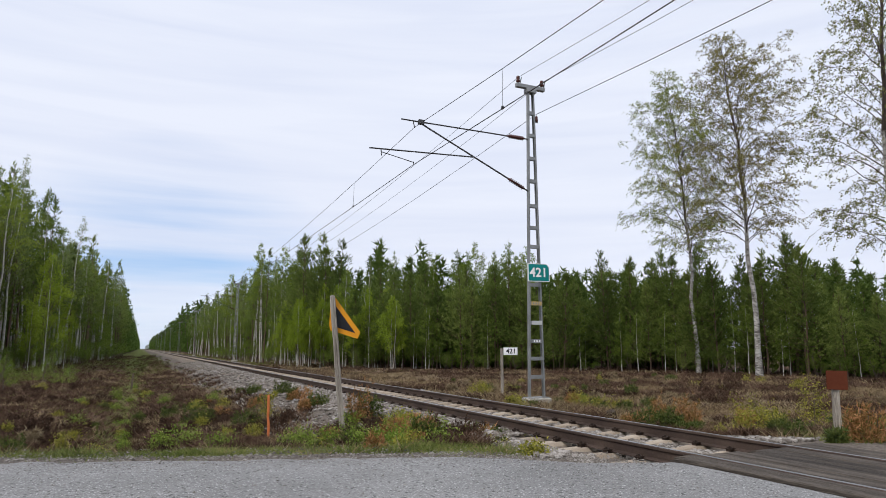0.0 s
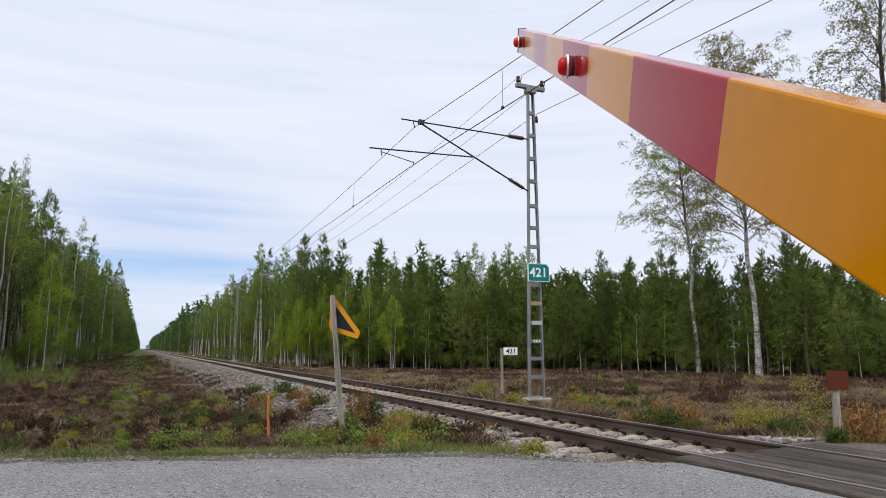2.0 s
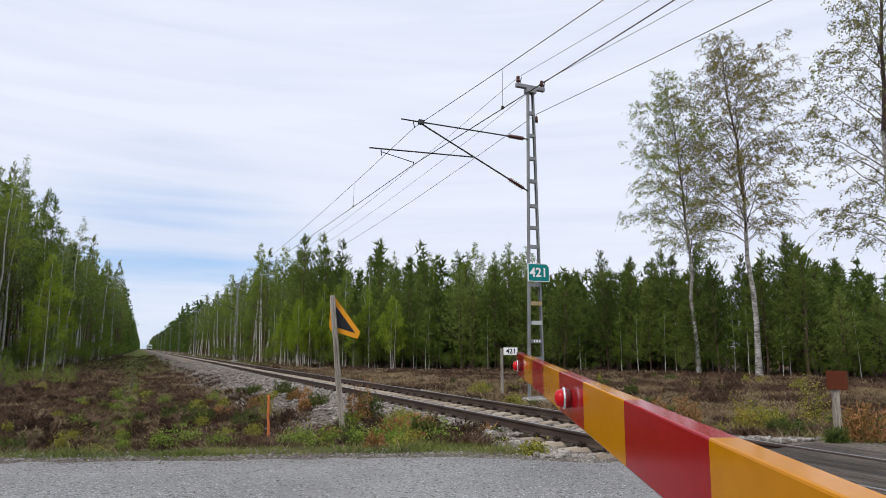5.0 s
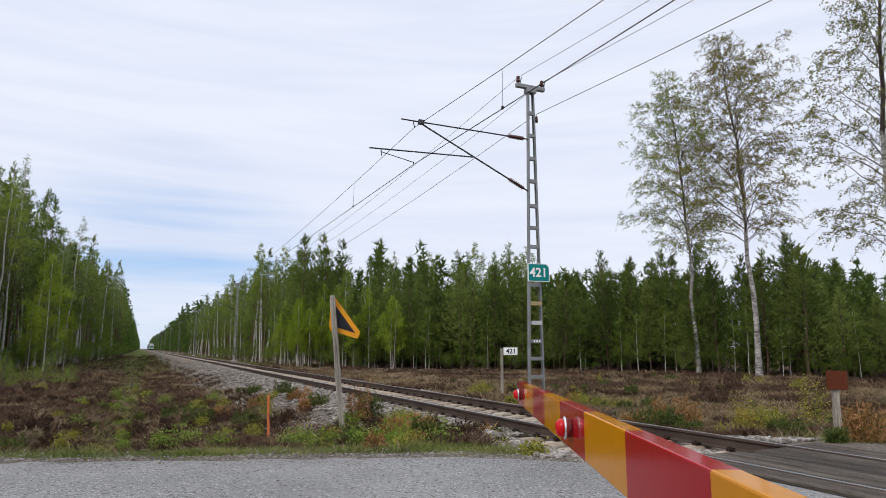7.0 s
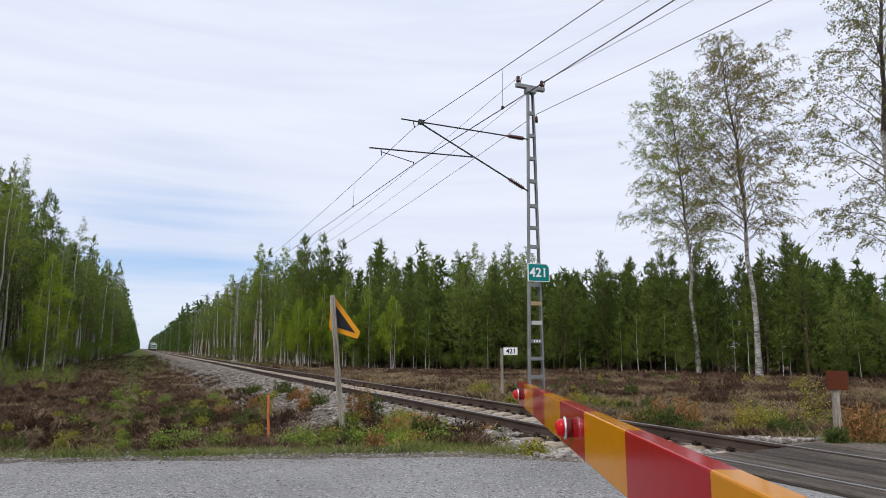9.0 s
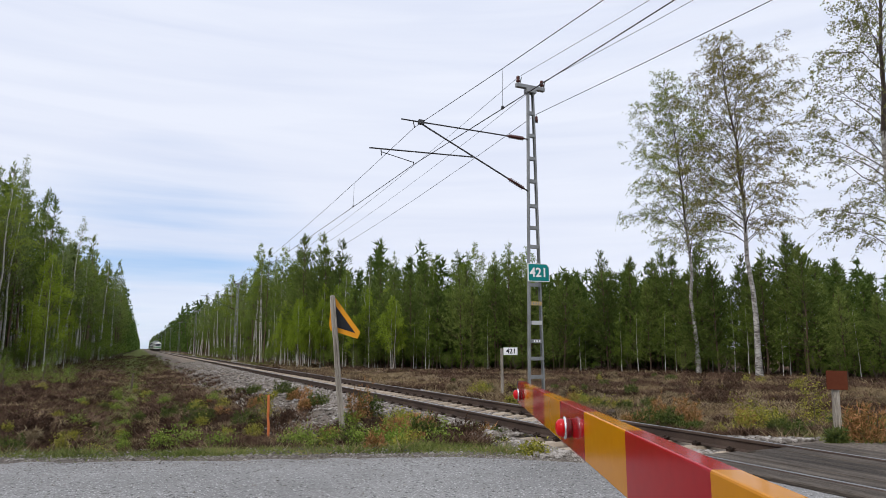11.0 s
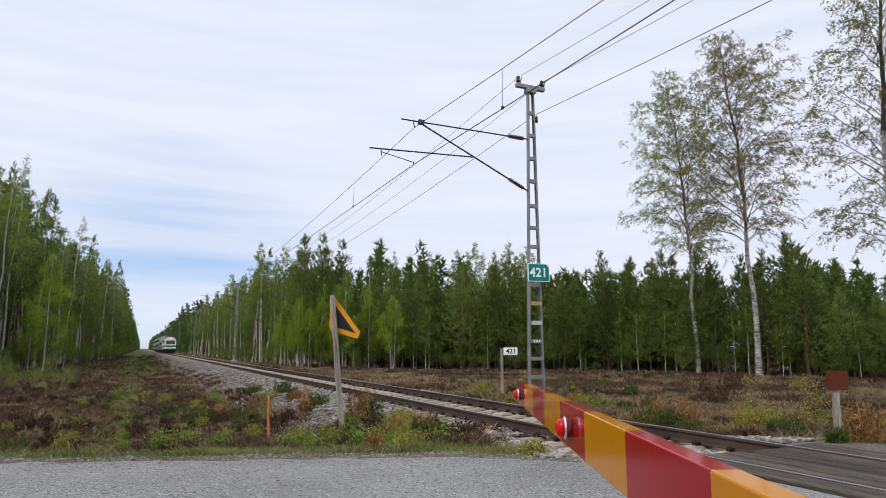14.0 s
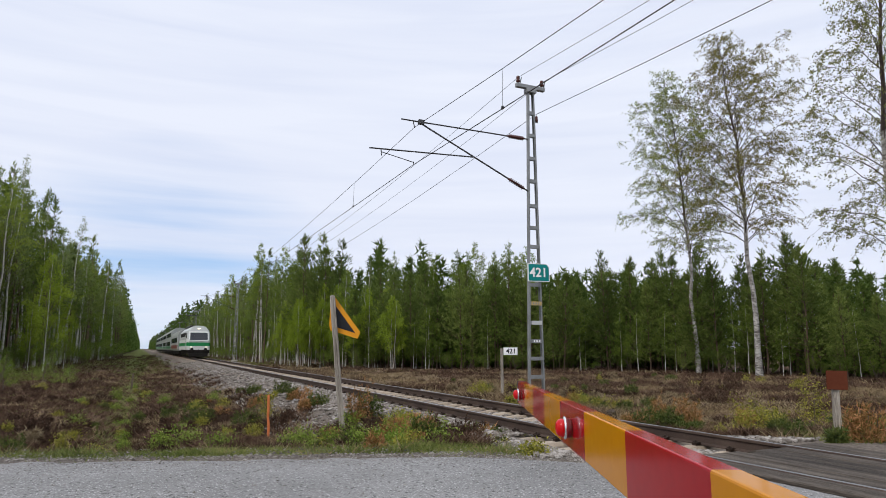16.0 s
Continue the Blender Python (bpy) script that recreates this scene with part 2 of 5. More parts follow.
def tube(path, radii, n=6):
    """Arrays of a tapered tube along a path."""
    path = np.asarray(path, float)
    verts, faces = [], []
    for i, p in enumerate(path):
        d = path[min(i + 1, len(path) - 1)] - path[max(i - 1, 0)]
        d = d / (np.linalg.norm(d) + 1e-9)
        ref = np.array([0, 0, 1.0]) if abs(d[2]) < 0.9 else np.array([1.0, 0, 0])
        u = np.cross(d, ref)
        u /= np.linalg.norm(u)
        v = np.cross(d, u)
        for k in range(n):
            a = 2 * PI * k / n
            verts.append(p + radii[i] * (u * math.cos(a) + v * math.sin(a)))
    for i in range(len(path) - 1):
        for k in range(n):
            faces.append((i * n + k, i * n + (k + 1) % n, (i + 1) * n + (k + 1) % n, (i + 1) * n + k))
    return verts, faces


class Soup:
    """Collects vertex and face arrays into one mesh."""

    def __init__(self):
        self.v, self.f, self.n = [], [], 0

    def add(self, verts, faces):
        verts = np.asarray(verts, float)
        self.f.extend([tuple(i + self.n for i in f) for f in faces])
        self.v.append(verts)
        self.n += len(verts)

    def tris(self, verts):
        """verts: (n, 3, 3), loose triangles."""
        k = len(verts)
        self.v.append(verts.reshape(-1, 3))
        self.f.extend([(self.n + 3 * i, self.n + 3 * i + 1, self.n + 3 * i + 2) for i in range(k)])
        self.n += 3 * k

    def quads(self, verts):
        k = len(verts)
        self.v.append(verts.reshape(-1, 3))
        self.f.extend([(self.n + 4 * i, self.n + 4 * i + 1, self.n + 4 * i + 2, self.n + 4 * i + 3) for i in range(k)])
        self.n += 4 * k

    def mesh(self, name, mat, smooth=False):
        return mesh_of(name, np.concatenate(self.v) if self.v else [], self.f, [mat], smooth)


def unit(v):
    return v / (np.linalg.norm(v, axis=-1, keepdims=True) + 1e-9)


def leaves(rng, points, size, flat=0.35):
    """Small pointed leaves, one at each point, facing all ways."""
    n = len(points)
    a = unit(rng.normal(size=(n, 3)) + np.array([0, 0, -flat]))
    b = unit(np.cross(a, rng.normal(size=(n, 3))))
    s = (size * rng.uniform(0.6, 1.35, n))[:, None]
    return np.stack([points - a * s * 0.5, points + b * s * 0.42, points + a * s * 0.5, points - b * s * 0.42], axis=1)


def blades(rng, base, tip, width):
    """Slender triangles from base to tip."""
    d = unit(tip - base)
    side = unit(np.cross(d, rng.normal(size=d.shape))) * (width if np.isscalar(width) else np.asarray(width)[:, None]) * 0.5
    return np.stack([base - side, base + side, tip], axis=1)


# ---------------------------------------------------------------- ground

ROAD_EDGE = [(-60, 34), (-12, 13.4), (-1.4, 9.1), (1.0, 8.2), (3.5, 7.35), (4.6, 6.4), (5.5, 5.95), (7.9, 5.7), (8.4, 5.0), (9.0, 5.0), (14, 6.2), (60, 20.0)]


def interp(table, x):
    return float(np.interp(x, [p[0] for p in table], [p[1] for p in table]))


def smooth(a, b, x):
    t = min(1.0, max(0.0, (x - a) / (b - a)))
    return t * t * (3 - 2 * t)


def hnoise(x, y, s):
    return noise.noise((x * s, y * s, 3.7))


def natural(x, y):
    """The lie of the land without road and ballast."""
    side = smooth(TRACK - 1.5, TRACK + 3, x)
    z = -0.85 * (1 - side) - 0.36 * side
    z += 0.07 * hnoise(x, y, 0.35) + 0.04 * hnoise(x, y, 1.3) + 0.02 * hnoise(x, y, 3.1)
    z -= 0.38 * math.exp(-((x + 0.4) / 1.2) ** 2) * smooth(9, 14, y)
    z -= 0.12 * math.exp(-((x - 13.5) / 1.5) ** 2)
    # slope of the embankment
    d = abs(x - TRACK)
    z = max(z, -0.32 - max(0.0, d - 2.5) * 0.42 + 0.05 * hnoise(x, y, 0.8))
    return z


def ground_z(x, y):
    z = natural(x, y)
    s = y - interp(ROAD_EDGE, x)
    shoulder = -0.10 - 0.02 * hnoise(x, y, 2.0)
    k = smooth(0.2, 4.5, s)
    z = shoulder * (1 - k) + z * k
    if s < 0.1:
        z = min(z, -0.14)
    if abs(x - TRACK) < 1.9:
        z = min(z, -0.34)
    return z


def axis(lo, hi, step, far, growth=1.18):
    mid = list(np.arange(lo, hi + 1e-6, step))
    out, s, p = [], step, hi
    while p < far:
        s *= growth
        p += s
        out.append(p)
    low, s, p = [], step, lo
    while p > -far:
        s *= growth
        p -= s
        low.append(p)
    return low[::-1] + mid + out


def build_ground():
    xs = axis(-14, 34, 0.33, 2500)
    ys = axis(4, 42, 0.33, 2600)
    verts = [(x, y, ground_z(x, y)) for y in ys for x in xs]
    nx = len(xs)
    faces = [(j * nx + i, j * nx + i + 1, (j + 1) * nx + i + 1, (j + 1) * nx + i) for j in range(len(ys) - 1) for i in range(nx - 1)]
    me = mesh_of("ground", verts, faces, [ground_material()], True)
    # cover: green verge, gravel, pale dry grass
    col = me.color_attributes.new("cover", 'FLOAT_COLOR', 'POINT')
    data = np.zeros((len(verts), 4), dtype=np.float32)
    for i, (x, y, z) in enumerate(verts):
        s = y - interp(ROAD_EDGE, x)
        d = x - TRACK
        verge = math.exp(-((s - 1.5) / 1.6) ** 2) if x < 6 else 0.35 * math.exp(-((s - 1.5) / 1.5) ** 2)
        ditch = 0.7 * math.exp(-((x + 0.4) / 0.9) ** 2) * smooth(14, 20, y)
        far = 0.8 * smooth(60, 110, y) if x < TRACK else 0.5 * smooth(70, 100, y)
        gravel = max(1 - smooth(2.6, 4.3 if d > 0 else 5.2, abs(d)), 1 - smooth(0.3, 1.4, s))
        data[i] = (min(1, verge + ditch + far), gravel, smooth(8, 11, x) * (1 - smooth(18, 26, x)), 1)
    col.data.foreach_set("color", data.ravel())
    ob = new("ground", me)
    return tagged(ob, "uneven heath ground with brown heather and dry grass", "ground", kind="structure")


def ground_material():
    m = surface("heath ground", [(0.04, 0.024, 0.016), (0.095, 0.06, 0.04), (0.17, 0.12, 0.08)], 0.9, 9, 0.95, 0, 1.0, 0.08, spec=0.03)
    nt = m.node_tree
    b = nt.nodes["Principled BSDF"]
    base = b.inputs["Base Color"].links[0].from_socket
    at = nt.nodes.new("ShaderNodeAttribute")
    at.attribute_name = "cover"
    sep = nt.nodes.new("ShaderNodeSeparateColor")
    nt.links.new(at.outputs["Color"], sep.inputs[0])
    tc = nt.nodes.new("ShaderNodeTexCoord")
    nz = nt.nodes.new("ShaderNodeTexNoise")
    nz.inputs["Scale"].default_value = 2.3
    nz.inputs["Detail"].default_value = 6
    nt.links.new(tc.outputs["Object"], nz.inputs["Vector"])
    colour = base
    for k, (lo, hi) in enumerate([((0.06, 0.075, 0.02), (0.13, 0.14, 0.045)), ((0.075, 0.06, 0.05), (0.19, 0.165, 0.14)), ((0.16, 0.12, 0.08), (0.27, 0.215, 0.15))]):
        r = nt.nodes.new("ShaderNodeValToRGB")
        r.color_ramp.elements[0].position, r.color_ramp.elements[0].color = 0.3, (*lo, 1)
        r.color_ramp.elements[1].position, r.color_ramp.elements[1].color = 0.7, (*hi, 1)
        fine = nt.nodes.new("ShaderNodeTexNoise")
        fine.inputs["Scale"].default_value = (14, 22, 8)[k]
        fine.inputs["Detail"].default_value = 6
        nt.links.new(tc.outputs["Object"], fine.inputs["Vector"])
        nt.links.new(fine.outputs[0], r.inputs[0])
        ma = nt.nodes.new("ShaderNodeMath")
        ma.operation = 'MULTIPLY_ADD'
        ma.inputs[1].default_value = (2.2, 2.4, 1.3)[k]
        nt.links.new(sep.outputs[k], ma.inputs[0])
        off = nt.nodes.new("ShaderNodeMath")
        off.operation = 'MULTIPLY_ADD'
        off.inputs[1].default_value = 1.8
        off.inputs[2].default_value = -1.75
        nt.links.new(nz.outputs[0], off.inputs[0])
        nt.links.new(off.outputs[0], ma.inputs[2])
        ma.use_clamp = True
        mx = nt.nodes.new("ShaderNodeMixRGB")
        nt.links.new(ma.outputs[0], mx.inputs[0])
        nt.links.new(colour, mx.inputs[1])
        nt.links.new(r.outputs[0], mx.inputs[2])
        colour = mx.outputs[0]
    nt.links.new(colour, b.inputs["Base Color"])
    return m


def build_road():
    """A ragged-edged sheet of worn surfacing up to the planks and on beyond them."""
    verts, faces = [], []
    rows = [-1.0, -0.55, -0.25, -0.1, 0.0, 0.12]
    xs = list(np.arange(-60, -8, 2.0)) + list(np.arange(-8, 5.55, 0.16)) + [5.56]
    for x in xs:
        e = interp(ROAD_EDGE, x) + 0.10 * hnoise(x, 0, 1.1) + 0.07 * hnoise(x, 5, 4.0)
        for k, u in enumerate([-9.0, -3.0, 0.0, 2.0, 3.5, 4.5, 5.2]):
            verts.append((x, min(u, e - 0.8), -0.045 + 0.006 * hnoise(x, u, 1.2)))
        for k, u in enumerate(rows[2:]):
            verts.append((x, e + u, (-0.05, -0.06, -0.085, -0.16)[k] + 0.01 * hnoise(x, u, 3.0)))
    n = 11
    for i in range(len(xs) - 1):
        for k in range(n - 1):
            faces.append((i * n + k, (i + 1) * n + k, (i + 1) * n + k + 1, i * n + k + 1))
    ob = new("road", mesh_of("road", verts, faces, [M["road"]], True))
    tagged(ob, "worn grey asphalt road with loose gravel at its edge", "road", kind="structure")
    verts, faces = [], []
    xs = [8.2] + list(np.arange(8.4, 40, 0.4))
    for x in xs:
        e = interp(ROAD_EDGE, x) - 0.15 + 0.12 * hnoise(x, 0, 1.1)
        for y, z in ((-9, -0.05), (-2, -0.05), (3, -0.05), (e - 0.5, -0.055), (e, -0.09), (e + 0.2, -0.17)):
            verts.append((x, y, z))
    n = 6
    for i in range(len(xs) - 1):
        for k in range(n - 1):
            faces.append((i * n + k, (i + 1) * n + k, (i + 1) * n + k + 1, i * n + k + 1))
    ob = new("road", mesh_of("road_beyond", verts, faces, [M["road"]], True))
    tagged(ob, "grey gravel road going on beyond the track", "road", kind="structure")


build_ground()
build_road()

# ---------------------------------------------------------------- track

RAIL = [(0.075, -0.172), (0.075, -0.158), (0.012, -0.142), (0.009, -0.052), (0.035, -0.036), (0.036, -0.010), (0.028, 0.0),
        (-0.028, 0.0), (-0.036, -0.010), (-0.035, -0.036), (-0.009, -0.052), (-0.012, -0.142), (-0.075, -0.158), (-0.075, -0.172)]


def build_rail(x, parent):
    ys = [-12, 0, 6, 12, 25, 60, 120, 260, 500, 1000]
    n = len(RAIL)
    verts = [(x + u, y, w) for y in ys for u, w in RAIL]
    faces, slots = [], []
    for j in range(len(ys) - 1):
        for k in range(n):
            faces.append((j * n + k, j * n + (k + 1) % n, (j + 1) * n + (k + 1) % n, (j + 1) * n + k))
            slots.append(1 if k == 6 else 0)
    return piece("rail", mesh_of("rail", verts, faces, [M["rail"], M["railhead"]], slots=slots), parent)


def sleeper_mesh():
    bm = bmesh.new()
    prof = [(-1.28, 0.13, -0.20), (-0.62, 0.125, -0.178), (-0.2, 0.105, -0.225), (0.2, 0.105, -0.225), (0.62, 0.125, -0.178), (1.28, 0.13, -0.20)]
    rings = []
    for x, hw, z in prof:
        rings.append([bm.verts.new((x, s * w_, zz)) for s, w_, zz in ((-1, hw + 0.02, -0.36), (-1, hw, z - 0.05), (-1, hw - 0.035, z), (1, hw - 0.035, z), (1, hw, z - 0.05), (1, hw + 0.02, -0.36))])
    for p, q in zip(rings, rings[1:]):
        for k in range(5):
            bm.faces.new((p[k], p[k + 1], q[k + 1], q[k]))
    bm.faces.new(rings[0])
    bm.faces.new(rings[-1][::-1])
    bmesh.ops.recalc_face_normals(bm, faces=bm.faces[:])
    me = bpy.data.meshes.new("sleeper")
    bm.to_mesh(me)
    bm.free()
    me.materials.append(M["sleeper"])
    return me


def clip_mesh():
    bm = None
    for s in (-1, 1):
        bm = box(s * 0.06 - 0.0, -0.035, -0.182, s * 0.145, 0.035, -0.142, 0.01, bm)
        bm = rod((s * 0.10, -0.05, -0.135), (s * 0.10, 0.05, -0.135), 0.016, n=6, bm=bm)
        bm = rod((s * 0.118, 0.0, -0.17), (s * 0.118, 0.0, -0.105), 0.014, n=6, bm=bm)
    me = bpy.data.meshes.new("rail_clip")
    bm.to_mesh(me)
    bm.free()
    me.materials.append(M["clip"])
    return me


def build_track():
    track = tagged(empty("railway_track", pose(0, 0, 0)), "rusty steel rails on pale concrete sleepers", "railway track", kind="structure")
    for s in (-1, 1):
        build_rail(TRACK + s * GAUGE, track)
    sl, cl = sleeper_mesh(), clip_mesh()
    rng = np.random.default_rng(4)
    soup = Soup()
    base = np.array([v.co for v in sl.vertices])
    polys = [tuple(p.vertices) for p in sl.polygons]
    for i in range(850):
        y = 6.15 + 0.605 * i
        if i < 290:
            ob = piece("sleeper", sl, track, pose(TRACK + rng.normal(0, 0.012), y, rng.normal(0, 0.004), 0, 0, rng.normal(0, 0.5)))
            if i < 70:
                for s in (-1, 1):
                    piece("rail_clip", cl, ob, pose(s * GAUGE, 0, 0))
        else:
            soup.add(base + np.array([TRACK, y, 0]), polys)
    far = piece("far_sleepers", soup.mesh("far_sleepers", M["sleeper"]), track)
    tagged(far, kind="stuff")


def build_ballast():
    ys = list(np.arange(5.6, 30, 0.3)) + list(np.arange(30, 120, 1.5)) + list(np.arange(120, 1000, 20))
    prof = [(-3.9, -0.97), (-3.3, -0.74), (-2.6, -0.42), (-1.9, -0.245), (-1.3, -0.215), (-0.85, -0.245), (0, -0.255), (0.85, -0.245), (1.3, -0.22), (1.9, -0.26), (2.6, -0.40), (3.4, -0.62)]
    n = len(prof)
    verts = []
    for y in ys:
        k = 0.55 + 0.45 * smooth(6.5, 12, y)
        for u, z in prof:
            verts.append((TRACK + u * (1 if abs(u) < 2 else k ** 0.3), y + 0.06 * hnoise(u, y, 2), z + 0.03 * hnoise(u * 1.0, y, 2.3) + 0.012 * hnoise(u, y, 7)))
    faces = [(j * n + i, j * n + i + 1, (j + 1) * n + i + 1, (j + 1) * n + i) for j in range(len(ys) - 1) for i in range(n - 1)]
    ob = new("ballast_bed", mesh_of("ballast_bed", verts, faces, [M["bed"]], True))
    tagged(ob, "dusty grey brown ballast bed under the rails", "ballast", kind="structure")


def stone_shapes(rng, count):
    out = []
    for _ in range(count):
        bm = bmesh.new()
        bmesh.ops.create_icosphere(bm, subdivisions=1, radius=1.0)
        vs = np.array([v.co for v in bm.verts])
        fs = [tuple(v.index for v in f.verts) for f in bm.faces]
        bm.free()
        vs = vs * rng.uniform(0.6, 1.15, (len(vs), 1)) * np.array([rng.uniform(0.8, 1.3), rng.uniform(0.8, 1.2), rng.uniform(0.5, 0.8)])
        out.append((vs, fs))
    return out


build_track()
build_ballast()

# ---------------------------------------------------------------- trees

def conifer(rng, height, name, tufts=1.0, crown_from=0.12, width=0.2, blade=0.24):
    """Trunk and crown meshes of a young pine: whorls of upswept limbs with needle tufts."""
    wood, green = Soup(), Soup()
    lean = rng.normal(0, 0.02, 2)
    k = 7
    zs = np.linspace(-0.3, height, k)
    path = np.stack([lean[0] * zs + rng.normal(0, 0.03, k), lean[1] * zs + rng.normal(0, 0.03, k), zs], 1)
    r0 = 0.0085 * height + 0.008
    wood.add(*tube(path, [r0 * (1 - 0.93 * max(0, z) / height) for z in zs], 6))
    z = height * crown_from
    base, tip = [], []
    while z < height * 0.985:
        f = (z - height * crown_from) / (height * (1 - crown_from))
        reach = height * width * (0.62 + 0.38 * math.sin(PI * min(1, f + 0.3))) * (1 - f) ** 0.55 * rng.uniform(0.8, 1.15) + 0.03
        c = np.array([np.interp(z, zs, path[:, 0]), np.interp(z, zs, path[:, 1]), z])
        for a in rng.uniform(0, 2 * PI) + np.arange(5) * 2 * PI / 5 + rng.normal(0, 0.25, 5):
            ln = reach * rng.uniform(0.45, 1.25)
            c = c + np.array([0, 0, rng.uniform(-0.02, 0.02) * height])
            up = 0.25 + 1.1 * f + rng.normal(0, 0.15)
            d = unit(np.array([math.cos(a), math.sin(a), up]))
            end = c + d * ln + np.array([0, 0, 0.1 * ln])
            if rng.random() < 0.45:
                wood.add(*tube([c, (c + end) / 2 - np.array([0, 0, 0.04 * ln]), end], [0.012 + 0.006 * ln, 0.010, 0.004], 3))
            m = max(2, int(tufts * (1.5 + 6.0 * ln)))
            side = unit(np.array([-math.sin(a), math.cos(a), 0.15]))
            for q in rng.uniform(0.22, 1.05, m) ** 0.75:
                w = rng.normal(0, 0.30 * ln * (1.15 - 0.7 * q))
                p = c + (end - c) * q + side * w + rng.normal(0, 0.04 + 0.05 * ln, 3)
                shoot = unit(d + side * np.sign(w) * min(0.7, abs(w) * 2) + np.array([0, 0, 0.25]))
                nb = 8
                dirs = unit(shoot + rng.normal(0, 0.52, (nb, 3)))
                start = p + shoot * np.linspace(-0.4, 0.5, nb)[:, None] * blade
                base.append(start)
                tip.append(start + dirs * blade * rng.uniform(0.6, 1.15, (nb, 1)))
        z += height * 0.038 * rng.uniform(0.8, 1.2)
    # the leader and the upright shoots of the topmost whorl
    p = np.array([path[-1, 0], path[-1, 1], height])
    shoots = [(p - [0, 0, 0.15], np.array([0, 0, 1.0]), 0.28 + 0.025 * height)]
    for a in rng.uniform(0, 6) + np.arange(5) * 1.26:
        shoots.append((p - [0, 0, 0.02 * height * rng.uniform(0.4, 2.0)], unit(np.array([math.cos(a) * 0.7, math.sin(a) * 0.7, 1.0])), (0.16 + 0.014 * height) * rng.uniform(0.7, 1.2)))
    for at, d, ln in shoots:
        wood.add(*tube([at - d * 0.1, at + d * ln], [0.016, 0.006], 3))
        k = int(14 + 30 * ln)
        start = at + d * np.linspace(0, ln, k)[:, None]
        base.append(start)
        tip.append(start + unit(d * 0.8 + rng.normal(0, 0.5, (k, 3))) * blade * 0.62)
    base, tip = np.concatenate(base), np.concatenate(tip)
    green.tris(blades(rng, base, tip, blade * 0.20))
    return wood.mesh(name + "_trunk", M["pinebark"], True), green.mesh(name + "_crown", M["needle"])


def broadleaf(rng, height, name, crown_from=0.3, spread=0.2, limbs=26, twigs=6, per=9, leaf=0.16, bark="birchbark", leaf_mat="leaf",
              trunk_r=None, droop=0.35, steep=0.9, wander=0.12, sides=6, twig_wood=True, bow=0.0):
    """Trunk, limbs, drooping twigs and small leaves of a birch."""
    wood, limb_wood, green = Soup(), Soup(), Soup()
    k = 9
    zs = np.linspace(-0.3, height, k)
    wob = np.cumsum(rng.normal(0, wander, (k, 2)), 0)
    wob -= wob[0]
    path = np.column_stack([wob[:, 0] + bow * height * (zs / height) ** 2 * 0.1, wob[:, 1], zs])
    r0 = trunk_r or 0.010 * height + 0.01
    wood.add(*tube(path, [r0 * (1.12 if i == 0 else 1) * (1 - 0.95 * (max(0, z) / height) ** 0.9) + 0.006 for i, z in enumerate(zs)], sides))
    at = lambda z: np.array([np.interp(z, zs, path[:, j]) for j in range(3)])
    pts = []
    for i in range(limbs):
        f = (i + rng.random()) / limbs
        z = height * (crown_from + (0.97 - crown_from) * f)
        c = at(z)
        a = rng.uniform(0, 2 * PI)
        ln = height * spread * (0.35 + 0.9 * math.sin(PI * min(1.0, 0.22 + 0.78 * f))) * (1 - 0.72 * f) * rng.uniform(0.7, 1.25)
        out = np.array([math.cos(a), math.sin(a), 0])
        q = np.linspace(0, 1, 6)[:, None]
        limb = c + out * ln * q * 0.95 + np.array([0, 0, 1.0]) * ln * (steep * q - (steep * 0.45 + droop * 0.5) * q ** 2.2)
        limb[1:] += rng.normal(0, 0.035 * ln, (5, 3))
        limb_wood.add(*tube(limb[[0, 2, 5]], [0.005 + 0.011 * ln * (1 - 0.4 * f), 0.012, 0.005], 3))
        for _ in range(max(2, int(twigs * (0.25 + 1.1 * ln / (height * spread))))):
            t = rng.uniform(0.25, 1.0)
            s = np.array([np.interp(t, q[:, 0], limb[:, j]) for j in range(3)])
            b = rng.uniform(0, 2 * PI)
            tl = ln * rng.uniform(0.25, 0.55) * (1.15 - 0.5 * t)
            d = unit(out * 0.7 + np.array([math.cos(b), math.sin(b), 0.35]))
            u = np.linspace(0, 1, 4)[:, None]
            tw = s + d * tl * u + np.array([0, 0, -1.0]) * tl * droop * 1.6 * u ** 2
            tw[1:] += rng.normal(0, 0.04 * tl, (3, 3))
            if twig_wood:
                limb_wood.add(*tube(tw, [0.006 + 0.003 * tl, 0.005, 0.004, 0.003], 3))
            v = rng.uniform(0.05, 1.05, per)
            pp = np.stack([np.interp(v, u[:, 0], tw[:, j]) for j in range(3)], 1) + rng.normal(0, 0.09 + 0.05 * tl, (per, 3))
            pp[:, 2] -= np.abs(rng.normal(0, 0.10 + 0.25 * droop * tl, per))
            pts.append(pp)
    lv = leaves(rng, np.concatenate(pts), leaf)
    green.tris(lv[:, :3])
    tr = wood.mesh(name + "_trunk", M[bark], True)
    return tr, limb_wood.mesh(name + "_limbs", M["bark"], True), green.mesh(name + "_crown", M[leaf_mat])


def tree_thing(name, meshes, m, label, group=""):
    ob = empty(name, m)
    for nm, me in zip(("trunk", "crown") if len(meshes) == 2 else ("trunk", "branchwork", "crown"), meshes):
        q = piece(nm, me, ob)
        if nm == "branchwork":
            tagged(q, kind="stuff")
    return tagged(ob, label, "tree", group)


